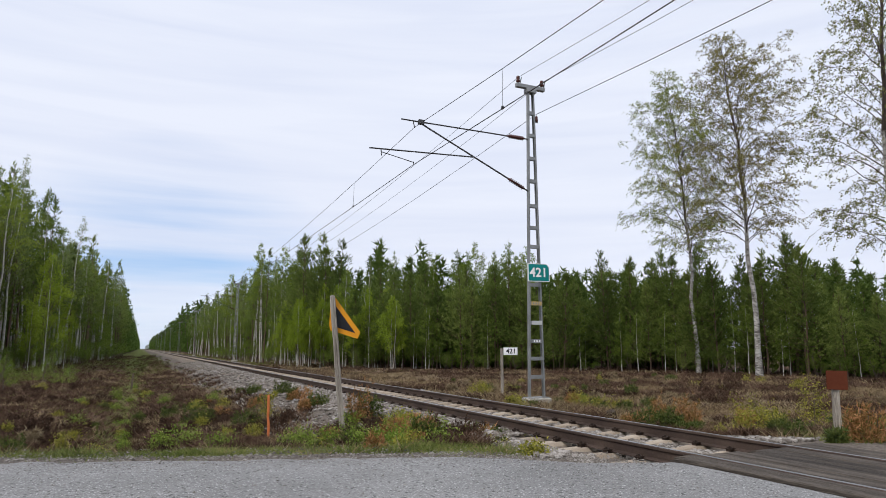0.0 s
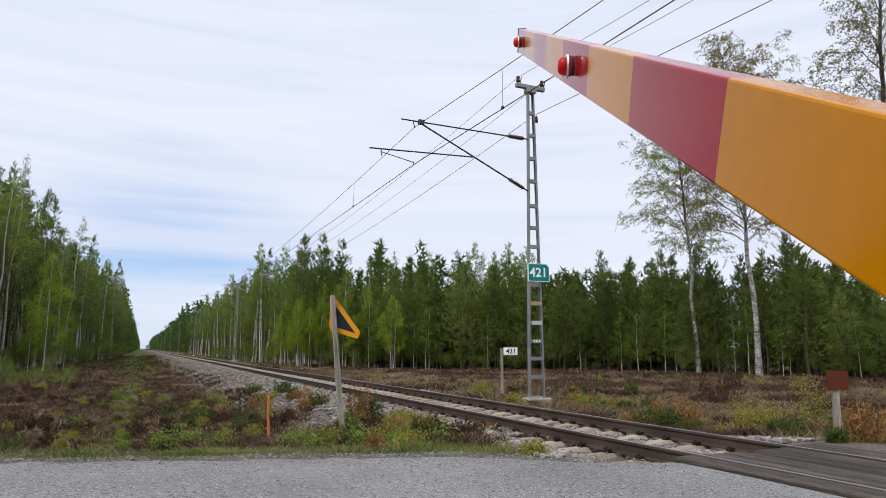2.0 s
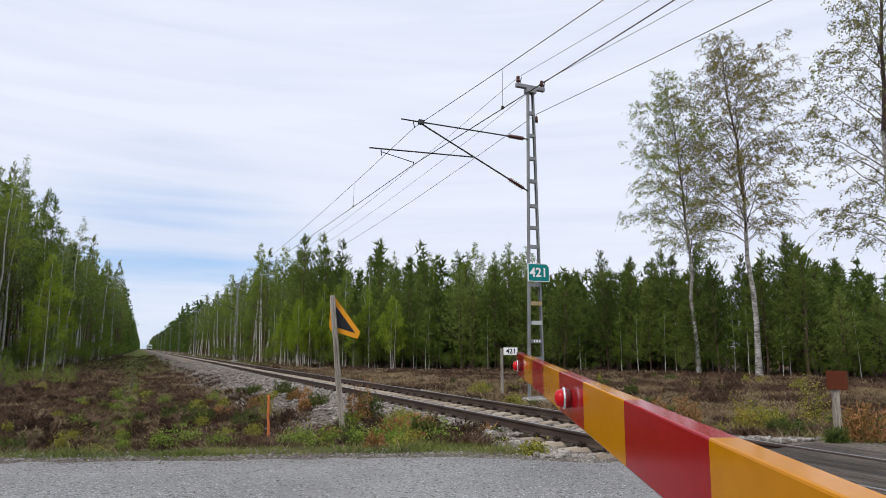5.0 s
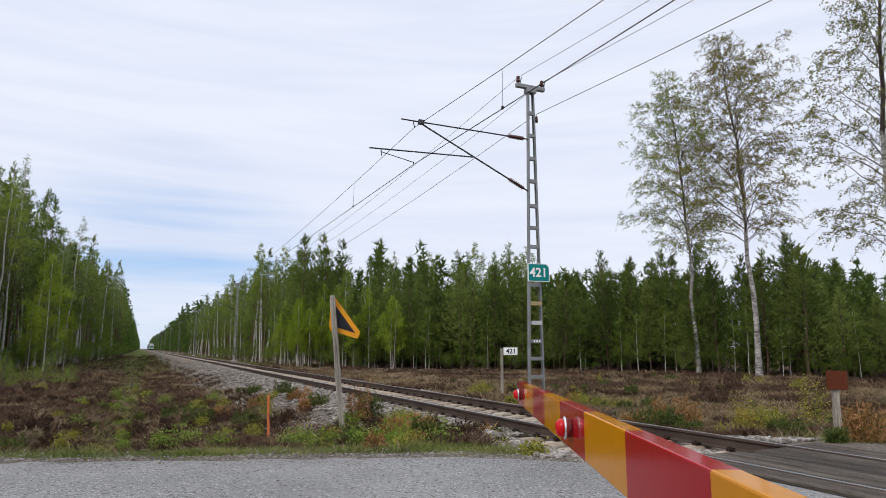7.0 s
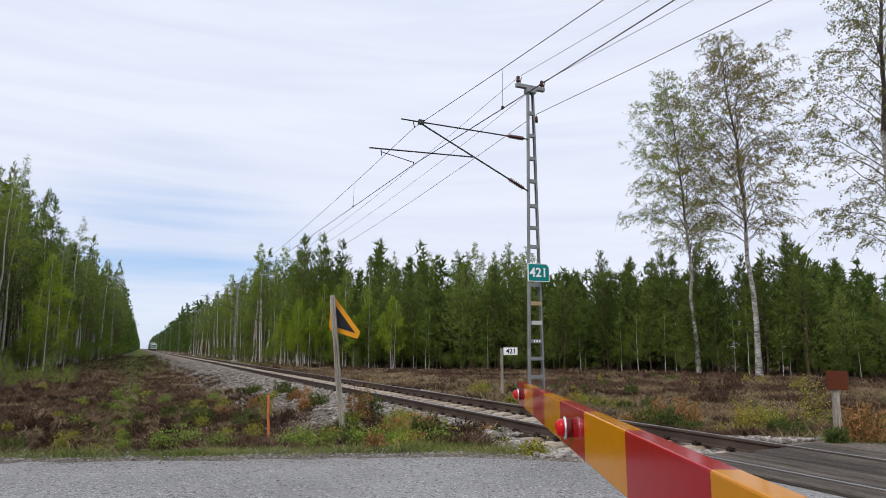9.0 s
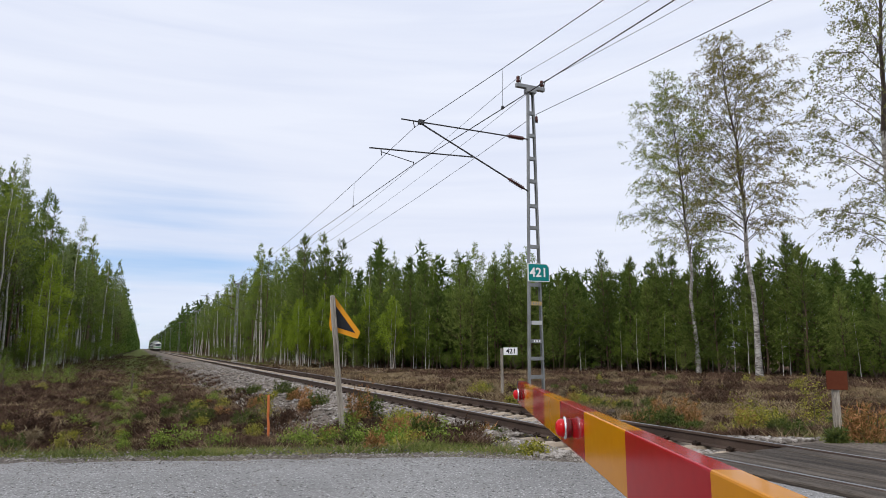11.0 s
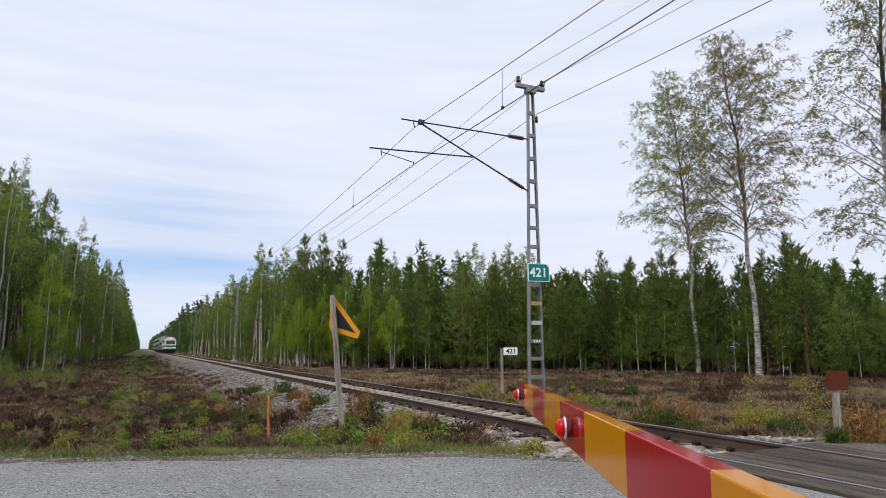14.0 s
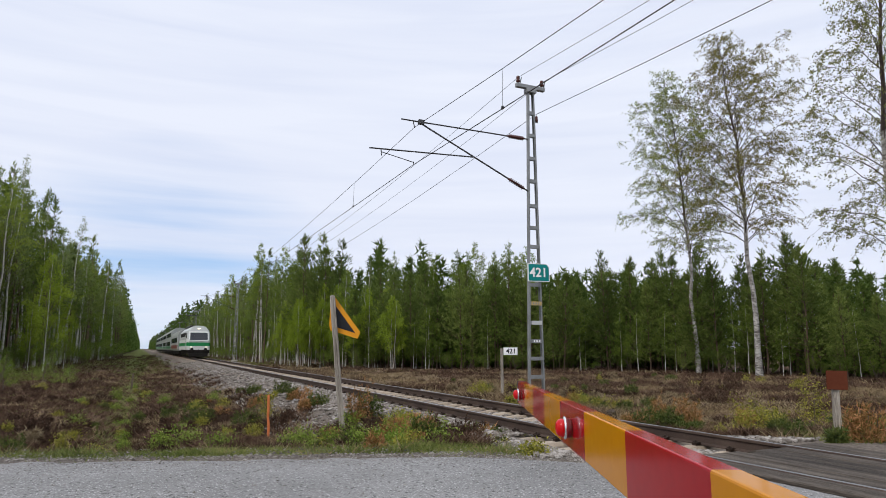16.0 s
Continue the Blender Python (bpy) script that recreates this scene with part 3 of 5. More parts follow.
def build_forest():
    rng = np.random.default_rng(11)
    pines = [conifer(rng, h, "pine%d" % i, 0.78, c, w, 0.23) for i, (h, c, w) in enumerate([(7.5, 0.16, 0.32), (8.2, 0.22, 0.29), (6.4, 0.08, 0.36), (8.4, 0.26, 0.28), (7.0, 0.12, 0.34)])]
    tall_pines = [conifer(rng, h, "tallpine%d" % i, 0.46, 0.30, 0.17, 0.28) for i, h in enumerate([15.5, 13.5])]
    old_pines = [conifer(rng, h, "oldpine%d" % i, 0.8, 0.30, 0.27, 0.28) for i, h in enumerate([12.6, 11.8])]
    birches = [broadleaf(rng, h, "birch%d" % i, c, s, 36, 6, 15, 0.19, droop=0.22, steep=1.9, twig_wood=False, trunk_r=0.10, leaf_mat=lm, wander=0.07) for i, (h, c, s, lm) in enumerate([(14.5, 0.36, 0.14, "leaf"), (13.0, 0.28, 0.15, "leaf"), (15.5, 0.42, 0.13, "leaf4")])]
    pale = [broadleaf(rng, h, "palebirch%d" % i, c, s, 36, 6, 13, 0.16, droop=0.25, steep=1.9, twig_wood=False, leaf_mat="leaf3", trunk_r=0.10) for i, (h, c, s) in enumerate([(14.5, 0.32, 0.12), (13.5, 0.38, 0.12)])]
    saplings = [broadleaf(rng, h, "sapling%d" % i, 0.16, 0.19, 34, 6, 18, 0.12, droop=0.15, steep=1.8, twig_wood=False, trunk_r=0.045, wander=0.04) for i, h in enumerate([6.0, 7.5])]
    bright = broadleaf(rng, 7.2, "brightbirch", 0.16, 0.2, 40, 7, 22, 0.12, droop=0.15, steep=1.8, twig_wood=False, trunk_r=0.036, leaf_mat="leaf5", wander=0.035)
    shrubs = [broadleaf(rng, h, "shrub%d" % i, 0.05, 0.45, 26, 6, 14, 0.09, bark="bark", droop=0.1, steep=1.6, twig_wood=False) for i, h in enumerate([2.4, 3.2])]
    made = {}

    def put(kind, meshes, x, y, s, label, group):
        key = meshes[0].name
        m = pose(x, y, ground_z(x, y), rng.normal(0, 1.2), rng.normal(0, 1.2), rng.uniform(0, 360))
        if key not in made:
            made[key] = tree_thing(kind, meshes, m, label, group)
            ob = made[key]
        else:
            ob = copy_thing(made[key], m)
        ob.scale = (s * rng.uniform(0.9, 1.12), s * rng.uniform(0.9, 1.12), s)
        return ob

    def pine(x, y, s, row):
        put("pine", pines[rng.integers(5)], x, y, s, "dense dark green young pine at the clearing's edge", "young pines")

    def birch(x, y, s):
        u = rng.random()
        put("birch", birches[rng.integers(3)] if u < 0.62 else pale[rng.integers(2)], x, y, s, "slender white-stemmed birch with fresh leaves", "birches beside the line")

    def tall(x, y, s):
        put("pine", tall_pines[rng.integers(2)], x, y, s, "tall pine with a bare lower trunk", "tall pines")

    def young(x, y, s):
        put("birch_sapling", saplings[rng.integers(2)], x, y, s, "bright green young birch sapling", "saplings")

    def shrub(x, y, s):
        put("shrub", shrubs[rng.integers(2)], x, y, s, "low leafy green shrub at the wood's edge", "shrubs")

    edge = [(36, 4), (35.2, 14), (33.8, 25), (32.8, 31.5), (28.0, 38.5), (21.5, 44), (18.5, 48), (15.0, 58), (13.2, 70), (12.6, 84), (13, 120), (13.5, 220)]
    pl = np.array(edge, float)
    seg = np.linalg.norm(np.diff(pl, axis=0), axis=1)
    acc = np.concatenate([[0], np.cumsum(seg)])

    def along(s, off):
        i = min(len(seg) - 1, int(np.searchsorted(acc, s, side='right') - 1))
        t = (pl[i + 1] - pl[i]) / seg[i]
        return (np.interp(s, acc, pl[:, 0]) + t[1] * off + rng.normal(0, 0.3), np.interp(s, acc, pl[:, 1]) - t[0] * off + rng.normal(0, 0.3))

    STAND_H = [(0, 0.62), (18.6, 0.64), (20.4, 0.80), (22, 1.02), (36, 1.06), (44, 0.95), (65, 0.92)]   # along the clearing's edge

    # the deeper rows of the woods, one mass of trunks and foliage
    bw, bg = Soup(), Soup()

    def mass(x, y, h, cf=0.06, r=0.17, n=125, leaf=0.58):
        z0 = ground_z(x, y)
        bw.add(*tube([(x, y, z0 - 0.2), (x + rng.normal(0, 0.1), y, z0 + h * 0.92)], [0.06 + 0.004 * h, 0.015], 4))
        f = rng.random(n)
        rr = h * r * (1 - f) ** 0.6 * np.sqrt(rng.random(n)) + 0.05
        a = rng.uniform(0, 2 * PI, n)
        p = np.stack([x + rr * np.cos(a), y + rr * np.sin(a), z0 + h * (cf + (1 - cf) * f)], 1)
        q = np.repeat(p, 4, 0)
        bg.tris(blades(rng, q, q + unit(rng.normal(0, 0.7, q.shape) + [0, 0, 0.5]) * leaf * rng.uniform(0.5, 1.1, (len(q), 1)), leaf * 0.24))

    for row in range(2, 9):
        s = rng.uniform(0, 2)
        while s < 69:
            x, y = along(s, row * 1.8 + rng.uniform(-0.6, 0.9))
            mass(x, y, rng.uniform(6.0, 7.6) * interp(STAND_H, s), 0.04, 0.22, 150, 0.46)
            s += rng.uniform(1.0, 1.7) if 17 < s < 45 else rng.uniform(1.5, 2.4)
    # the corner of the clearing, where the rows fan out
    for i in range(44):
        x, y = rng.uniform(27.5, 39), rng.uniform(38.5, 52)
        if x * 0.72 + y * 0.69 > 49.5:
            mass(x, y, rng.uniform(6.4, 8.0), 0.03, 0.24, 150, 0.46)
    for i in range(170):
        x, y = along(rng.uniform(0, 65), rng.uniform(3.0, 15))
        mass(x, y, rng.uniform(1.2, 3.2), 0.0, 0.45, 60, 0.5)
    for row in range(3, 7):
        s = 57.0
        while s < acc[-1]:
            x, y = along(s, row * 2.2 + rng.uniform(-0.6, 0.9))
            mass(x, y, rng.uniform(8, 12.5), 0.03, 0.13, 130, 0.8)
            s += rng.uniform(2.2, 3.6) * (1 + 0.6 * max(0.0, (s - 95) / 90))
    # dense young pines round the clearing
    for row in range(3):
        s = rng.uniform(0, 2)
        while s < 56:
            x, y = along(s, row * 1.8 + rng.uniform(-0.6, 0.9))
            pine(x, y, rng.uniform(0.78, 1.0) * (1 + 0.035 * row) * interp(STAND_H, s), row)
            s += rng.uniform(1.1, 1.75)
    # undergrowth at the foot of the stand
    for i in range(58):
        x, y = along(rng.uniform(17, 58), rng.uniform(-0.9, 1.8))
        shrub(x, y, rng.uniform(0.28, 0.62))
    for i in range(16):
        x, y = along(rng.uniform(17, 58), rng.uniform(-1.2, 0.4))
        pine(x, y, rng.uniform(0.22, 0.45), 0)
    for i in range(26):
        x, y = along(rng.uniform(18, 56), rng.uniform(-0.6, 1.2))
        young(x, y, rng.uniform(0.45, 0.75))
    # mixed taller trees beside the line
    for row in range(3):
        s = 54.0 + rng.uniform(0, 2) + row * 0.5
        while s < acc[-1]:
            x, y = along(s, row * 2.2 + rng.uniform(-0.5, 0.9))
            u = rng.random()
            far = max(0.0, (s - 95) / 90)
            if s < 68 and row < 2:
                if rng.random() < 0.55:
                    put("birch_sapling", bright, x, y, rng.uniform(0.75, 1.1), "bright yellow green young birch in front of the wood", "saplings")
                else:
                    young(x, y, rng.uniform(0.8, 1.15))
            elif u < (0.62 if s < 93 else 0.38):
                birch(x, y, rng.uniform(0.86, 1.08) * (0.74 if s < 73 else 0.95))
            elif u < 0.88:
                if s < 74:
                    pine(x, y, rng.uniform(0.78, 1.0), row)
                else:
                    tall(x, y, rng.uniform(0.72, 0.9))
            else:
                young(x, y, rng.uniform(0.8, 1.2))
            s += rng.uniform(1.9, 2.9) * (1 + 0.7 * far)
    for i in range(20):
        x, y = along(rng.uniform(49, 69), rng.uniform(-2.4, -0.4))
        put("birch_sapling", bright, x, y, rng.uniform(0.6, 0.92), "bright yellow green young birch in front of the wood", "saplings")
    s = 55.0
    while s < 135:
        x, y = along(s, rng.uniform(-1.4, 0.6))
        shrub(x, y, rng.uniform(0.5, 0.95))
        s += rng.uniform(1.3, 2.8)
    # the dark group of old pines and the birches that top the young stand
    for x, y, k in ((13.6, 61.5, 0.97), (14.6, 62.0, 1.0), (15.6, 60.0, 0.93), (15.0, 64.0, 1.0), (16.4, 61.6, 0.95)):
        put("pine", old_pines[rng.integers(2)], x, y, k, "dense dark old pine standing above the young wood", "tall pines")
    for i in range(30):
        x, y = along(rng.uniform(41, 67), rng.uniform(9, 16))
        birch(x, y, rng.uniform(0.62, 0.82))
    # left of the line
    ledge = np.array([(-17, 50), (-13.0, 66), (-10.8, 82), (-8.8, 100), (-6.6, 135), (-5.6, 170), (-5.5, 220)], float)
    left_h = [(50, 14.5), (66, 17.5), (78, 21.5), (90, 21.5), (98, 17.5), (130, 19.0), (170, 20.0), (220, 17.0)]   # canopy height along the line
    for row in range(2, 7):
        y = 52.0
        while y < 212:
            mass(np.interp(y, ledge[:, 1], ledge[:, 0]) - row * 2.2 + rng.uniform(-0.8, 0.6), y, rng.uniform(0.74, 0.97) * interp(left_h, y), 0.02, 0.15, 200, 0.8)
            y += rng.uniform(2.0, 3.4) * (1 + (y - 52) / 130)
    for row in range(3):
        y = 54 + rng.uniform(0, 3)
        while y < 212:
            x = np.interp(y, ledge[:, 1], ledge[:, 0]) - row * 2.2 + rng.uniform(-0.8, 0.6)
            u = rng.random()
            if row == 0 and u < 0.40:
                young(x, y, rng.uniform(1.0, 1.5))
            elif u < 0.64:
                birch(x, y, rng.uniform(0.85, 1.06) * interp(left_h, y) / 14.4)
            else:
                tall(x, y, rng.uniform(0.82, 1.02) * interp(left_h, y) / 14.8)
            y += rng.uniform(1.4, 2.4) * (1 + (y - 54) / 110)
    y = 50.0
    while y < 190:
        x = np.interp(y, ledge[:, 1], ledge[:, 0]) + rng.uniform(0.2, 1.8)
        shrub(x, y, rng.uniform(0.7, 1.5))
        y += rng.uniform(1.2, 2.6) * (1 + (y - 50) / 100)
    for x, y, k in ((-7.9, 68.5, 1.5), (-9.4, 71.0, 0.9), (-7.2, 78.0, 0.95)):
        put("birch_sapling", bright, x, y, k, "bright yellow green young birch in front of the wood", "saplings")
    for x, y, k in ((-6.0, 38, 0.55), (-6.8, 41, 0.6), (-5.0, 44, 0.45), (-4.2, 50, 0.4), (-8.0, 46, 0.6), (-7.2, 36.5, 0.45), (-5.6, 55, 0.6)):
        shrub(x, y, k)
    ob = empty("back_woods")
    tagged(ob, "deeper rows of mixed pine woods behind the edge trees", "forest", kind="stuff")
    piece("back_trunk_mass", bw.mesh("back_trunks", M["pinebark"]), ob)
    piece("back_crown_mass", bg.mesh("back_crowns", M["leaf_back"]), ob)
    # far woods along both sides, one mass of small clumps
    wood, green = Soup(), Soup()
    for side, x0 in ((-1, -5.6), (1, 14.2)):
        y = 205.0
        while y < 1400:
            for row in range(3):
                h = rng.uniform(8, 17) + (2.5 if side < 0 else 0)
                x = x0 + side * (row * 3.2 + rng.uniform(-0.9, 1.5))
                yy = y + rng.uniform(-2, 2)
                wood.add(*tube([(x, yy, -1), (x, yy, h * 0.9)], [0.14, 0.03], 3))
                nq = 170 if y < 500 else 60
                f = rng.random(nq)
                r = h * 0.17 * np.sqrt(np.clip(1 - f, 0.03, 1)) * rng.uniform(0.2, 1, nq)
                a = rng.uniform(0, 2 * PI, nq)
                p = np.stack([x + r * np.cos(a), yy + r * np.sin(a), h * (0.02 + 1.0 * f)], 1)
                green.quads(leaves(rng, p, 0.68 if y < 500 else 1.5))
            y += 3.0 if y < 500 else 7.0
    ob = empty("far_woods")
    tagged(ob, "distant mixed woods along the railway line", "forest", kind="stuff")
    piece("far_trunk_mass", wood.mesh("far_trunks", M["bark"]), ob)
    piece("far_crown_mass", green.mesh("far_crowns", M["leaf_far"]), ob)


M["leaf_far"] = surface("mixed far foliage", [(0.035, 0.06, 0.014), (0.07, 0.115, 0.022), (0.12, 0.17, 0.038)], 0.12, 1.5, 0.8, 0, 0, translucent=0.35, spec=0.1)
M["leaf_back"] = surface("mixed deep foliage", [(0.042, 0.072, 0.016), (0.08, 0.122, 0.025), (0.135, 0.185, 0.042)], 0.2, 2.0, 0.8, 0, 0, translucent=0.3, spec=0.1)
M["twig"] = surface("dark birch twigs", [(0.03, 0.022, 0.018), (0.06, 0.045, 0.038), (0.09, 0.07, 0.06)], 4, 30, 0.95, 0, 0)
M["leaf5"] = surface("bright spring birch leaves", [(0.14, 0.20, 0.015), (0.22, 0.30, 0.025), (0.31, 0.39, 0.05)], 0.5, 6, 0.7, 0, 0, vary=0.2, translucent=0.45, spec=0.2)
M["leaf3"] = surface("pale young birch leaves", [(0.10, 0.14, 0.04), (0.17, 0.22, 0.07), (0.25, 0.30, 0.11)], 0.5, 6, 0.7, 0, 0, vary=0.2, translucent=0.4, spec=0.2)
build_forest()

BIG = {}


def old_birch(rng, height, name, r0, low, reach, outline, drift, leaf_mat, limbs=92, leaf=0.070):
    """A tall open-grown birch: rising limbs that arch over, side branches and hanging twigs with small leaves."""
    wood, thin, green = Soup(), Soup(), Soup()
    k = 13
    zs = np.linspace(-0.3, height, k)
    w = np.clip(zs / height, 0, 1)
    path = np.column_stack([drift[0] * w ** 2.2, drift[1] * w ** 2.2, zs])
    path[2:, :2] += rng.normal(0, 0.07, (k - 2, 2))
    girth = [r0 * (1.25 if i == 0 else 1) * (1 - 0.95 * w[i] ** 0.75) + 0.008 for i in range(k)]
    wood.add(*tube(path[:7], girth[:7], 10))
    thin.add(*tube(path[6:], girth[6:], 7))
    at = lambda z: np.array([np.interp(z, zs, path[:, j]) for j in range(3)])
    pts = []
    for i in range(limbs):
        u = ((i + rng.random()) / limbs) ** 0.92
        c = at(height * (low + (0.965 - low) * u))
        a = 2.4 * i + rng.normal(0, 0.35)
        out = np.array([math.cos(a), math.sin(a), 0.0])
        steep = 0.72 + 0.80 * u + rng.normal(0, 0.22)
        # the reach follows the crown's outline at the height where the limb ends
        tip_u = min(1.0, u + steep * reach * 0.55)
        ln = height * reach * float(np.interp(tip_u, *outline)) * rng.uniform(0.38, 1.12) + 0.25
        q = np.linspace(0, 1, 8)[:, None]
        sag = (0.42 * (1 - u) + 0.12) * rng.uniform(0.5, 1.5)
        limb = c + out * ln * q + np.array([0, 0, 1.0]) * ln * (steep * q ** 0.85 - sag * q ** 3)
        limb[1:] += np.cumsum(rng.normal(0, 0.036 * ln, (7, 3)), 0)
        thin.add(*tube(limb, np.linspace(0.008 + 0.0065 * ln * (1 - 0.5 * u), 0.004, 8), 4))
        for _ in range(int(4 + 3.0 * ln)):
            t = rng.uniform(0.16, 1.0)
            s = np.array([np.interp(t, q[:, 0], limb[:, j]) for j in range(3)])
            b = a + rng.choice([-1, 1]) * rng.uniform(0.35, 1.15)
            l2 = ln * 0.42 * (1.15 - 0.75 * t) * rng.uniform(0.55, 1.25) + 0.22
            d = np.array([math.cos(b), math.sin(b), -0.15 + 0.75 * rng.random() + 0.3 * u])
            v = np.linspace(0, 1, 4)[:, None]
            br = s + d * l2 * v - np.array([0, 0, 1.0]) * l2 * 0.45 * v ** 2.5
            br[1:] += rng.normal(0, 0.05 * l2, (3, 3))
            thin.add(*tube(br, [0.005 + 0.003 * l2, 0.005, 0.004, 0.003], 3))
            for _ in range(int(3 + 3.6 * l2)):
                e = rng.uniform(0.12, 1.0)
                p = np.array([np.interp(e, v[:, 0], br[:, j]) for j in range(3)])
                l3 = rng.uniform(0.22, 0.62)
                dd = unit(d + rng.normal(0, 0.75, 3))
                tw = np.stack([p, p + dd * l3 * 0.55 - [0, 0, 0.06 * l3], p + dd * l3 * 0.85 - [0, 0, 0.42 * l3]])
                thin.add(*tube(tw, [0.0045, 0.004, 0.003], 3))
                f = rng.uniform(0.1, 1.08, 7)
                pts.append(np.stack([np.interp(f, [0, 0.5, 1], tw[:, j]) for j in range(3)], 1) + rng.normal(0, 0.035, (7, 3)) - [0, 0, 0.02])
    green.quads(leaves(rng, np.concatenate(pts), leaf))
    return wood.mesh(name + "_trunk", M["oldbark"], True), thin.mesh(name + "_limbs", M["twig"], True), green.mesh(name + "_crown", M[leaf_mat])


M["oldbark"] = surface("scarred old birch bark", [(0.022, 0.02, 0.018), (0.11, 0.10, 0.09), (0.36, 0.345, 0.32), (0.50, 0.485, 0.46)], 1.2, 6, 0.9, 0, 0.5, 0.03, stretch=(1, 1, 2.2), weight=0.35)
M["leaf6"] = surface("fresh light birch leaves", [(0.15, 0.19, 0.03), (0.25, 0.30, 0.055), (0.34, 0.38, 0.09)], 0.5, 5, 0.7, 0, 0, translucent=0.5, spec=0.2)
M["leaf7"] = surface("olive and rusty birch leaves", [(0.17, 0.105, 0.03), (0.22, 0.195, 0.05), (0.29, 0.29, 0.085)], 0.35, 4, 0.7, 0, 0, translucent=0.5, spec=0.2)


def build_big_birches():
    oval = ([0, 0.15, 0.35, 0.6, 0.8, 0.94, 1.0], [0.72, 0.95, 1.0, 0.82, 0.62, 0.36, 0.12])
    broad = ([0, 0.15, 0.35, 0.6, 0.8, 0.93, 1.0], [0.80, 1.0, 0.98, 0.86, 0.84, 0.55, 0.15])
    for key, seed, x, y, h, r, low, reach, outline, drift, mat, label in (
            ("a", 21, 31.87, 30.97, 20.0, 0.15, 0.36, 0.205, oval, (-0.77, 0.79), "leaf6", "tall slender birch with fresh light green leaves and a white trunk"),
            ("b", 33, 31.2, 25.95, 20.3, 0.18, 0.355, 0.195, broad, (-0.64, 0.77), "leaf7", "tall old birch with a white trunk and olive brown budding crown"),
            ("c", 45, 26.75, 15.67, 21.0, 0.20, 0.24, 0.145, broad, (0.41, -0.71), "leaf2", "tall birch with fine twigs and few grey green leaves")):
        rng = np.random.default_rng(seed)
        ms = old_birch(rng, h, "bigbirch_" + key, r, low, reach, outline, drift, mat)
        BIG[key] = tree_thing("birch", ms, pose(x, y, ground_z(x, y) - 0.05), label, "big birches in the clearing")


build_big_birches()

# ---------------------------------------------------------------- catenary

MX, MY, SPAN = 10.2, 15.9, 66.0
MBASE = -0.30


def lattice_mast():
    mast = empty("catenary_mast", pose(MX, MY, 0))
    top = 8.96
    for s in (-1, 1):
        bm = bmesh.new()
        ring = []
        for z, hw in ((MBASE + 0.12, 0.265), (top, 0.105)):
            ring.append([bm.verts.new((s * (hw - a), b, z)) for a, b in ((0.0, -0.05), (0.0, 0.05), (0.05, 0.05), (0.05, 0.042), (0.01, 0.042), (0.01, -0.042), (0.05, -0.042), (0.05, -0.05))])
        for i in range(8):
            bm.faces.new((ring[0][i], ring[0][(i + 1) % 8], ring[1][(i + 1) % 8], ring[1][i]))
        bm.faces.new(ring[0])
        bm.faces.new(ring[1][::-1])
        bmesh.ops.recalc_face_normals(bm, faces=bm.faces[:])
        part("leg", bm, M["steel"], mast)
    for i, z in enumerate((0.42, 0.93, 1.42, 1.94, 2.49, 3.03, 3.58, 4.14, 4.70, 5.35, 6.10, 6.79, 7.5, 8.2)):
        hw = 0.265 + (0.105 - 0.265) * (z - MBASE) / (top - MBASE)
        for yy in (-0.055, 0.048):
            part("batten", box(-hw + 0.004, yy, z - 0.05, hw - 0.004, yy + 0.007, z + 0.05), M["steel"], mast)
    part("footing", box(-0.36, -0.24, -0.75, 0.36, 0.24, MBASE + 0.14, 0.03), M["concrete"], mast, "rough concrete footing")
    part("base_plate", box(-0.33, -0.16, MBASE + 0.14, 0.33, 0.16, MBASE + 0.165, 0.004), M["steel"], mast)
    return mast


def insulator(a, b, parent, sheds=8, r=0.07, mat="brownins"):
    a, b = Vector(a), Vector(b)
    ln = (b - a).length
    prof = [(0.028, 0.0)]
    for i in range(sheds):
        z = ln * (0.08 + 0.84 * i / sheds)
        prof += [(0.03, z), (r, z + ln * 0.03), (0.03, z + ln * 0.07)]
    prof += [(0.028, ln)]
    m = Matrix.Translation(a) @ (b - a).to_track_quat('Z', 'Y').to_matrix().to_4x4()
    return part("insulator", lathe(prof, 10, None, m), M[mat], parent, "ribbed brown insulator")


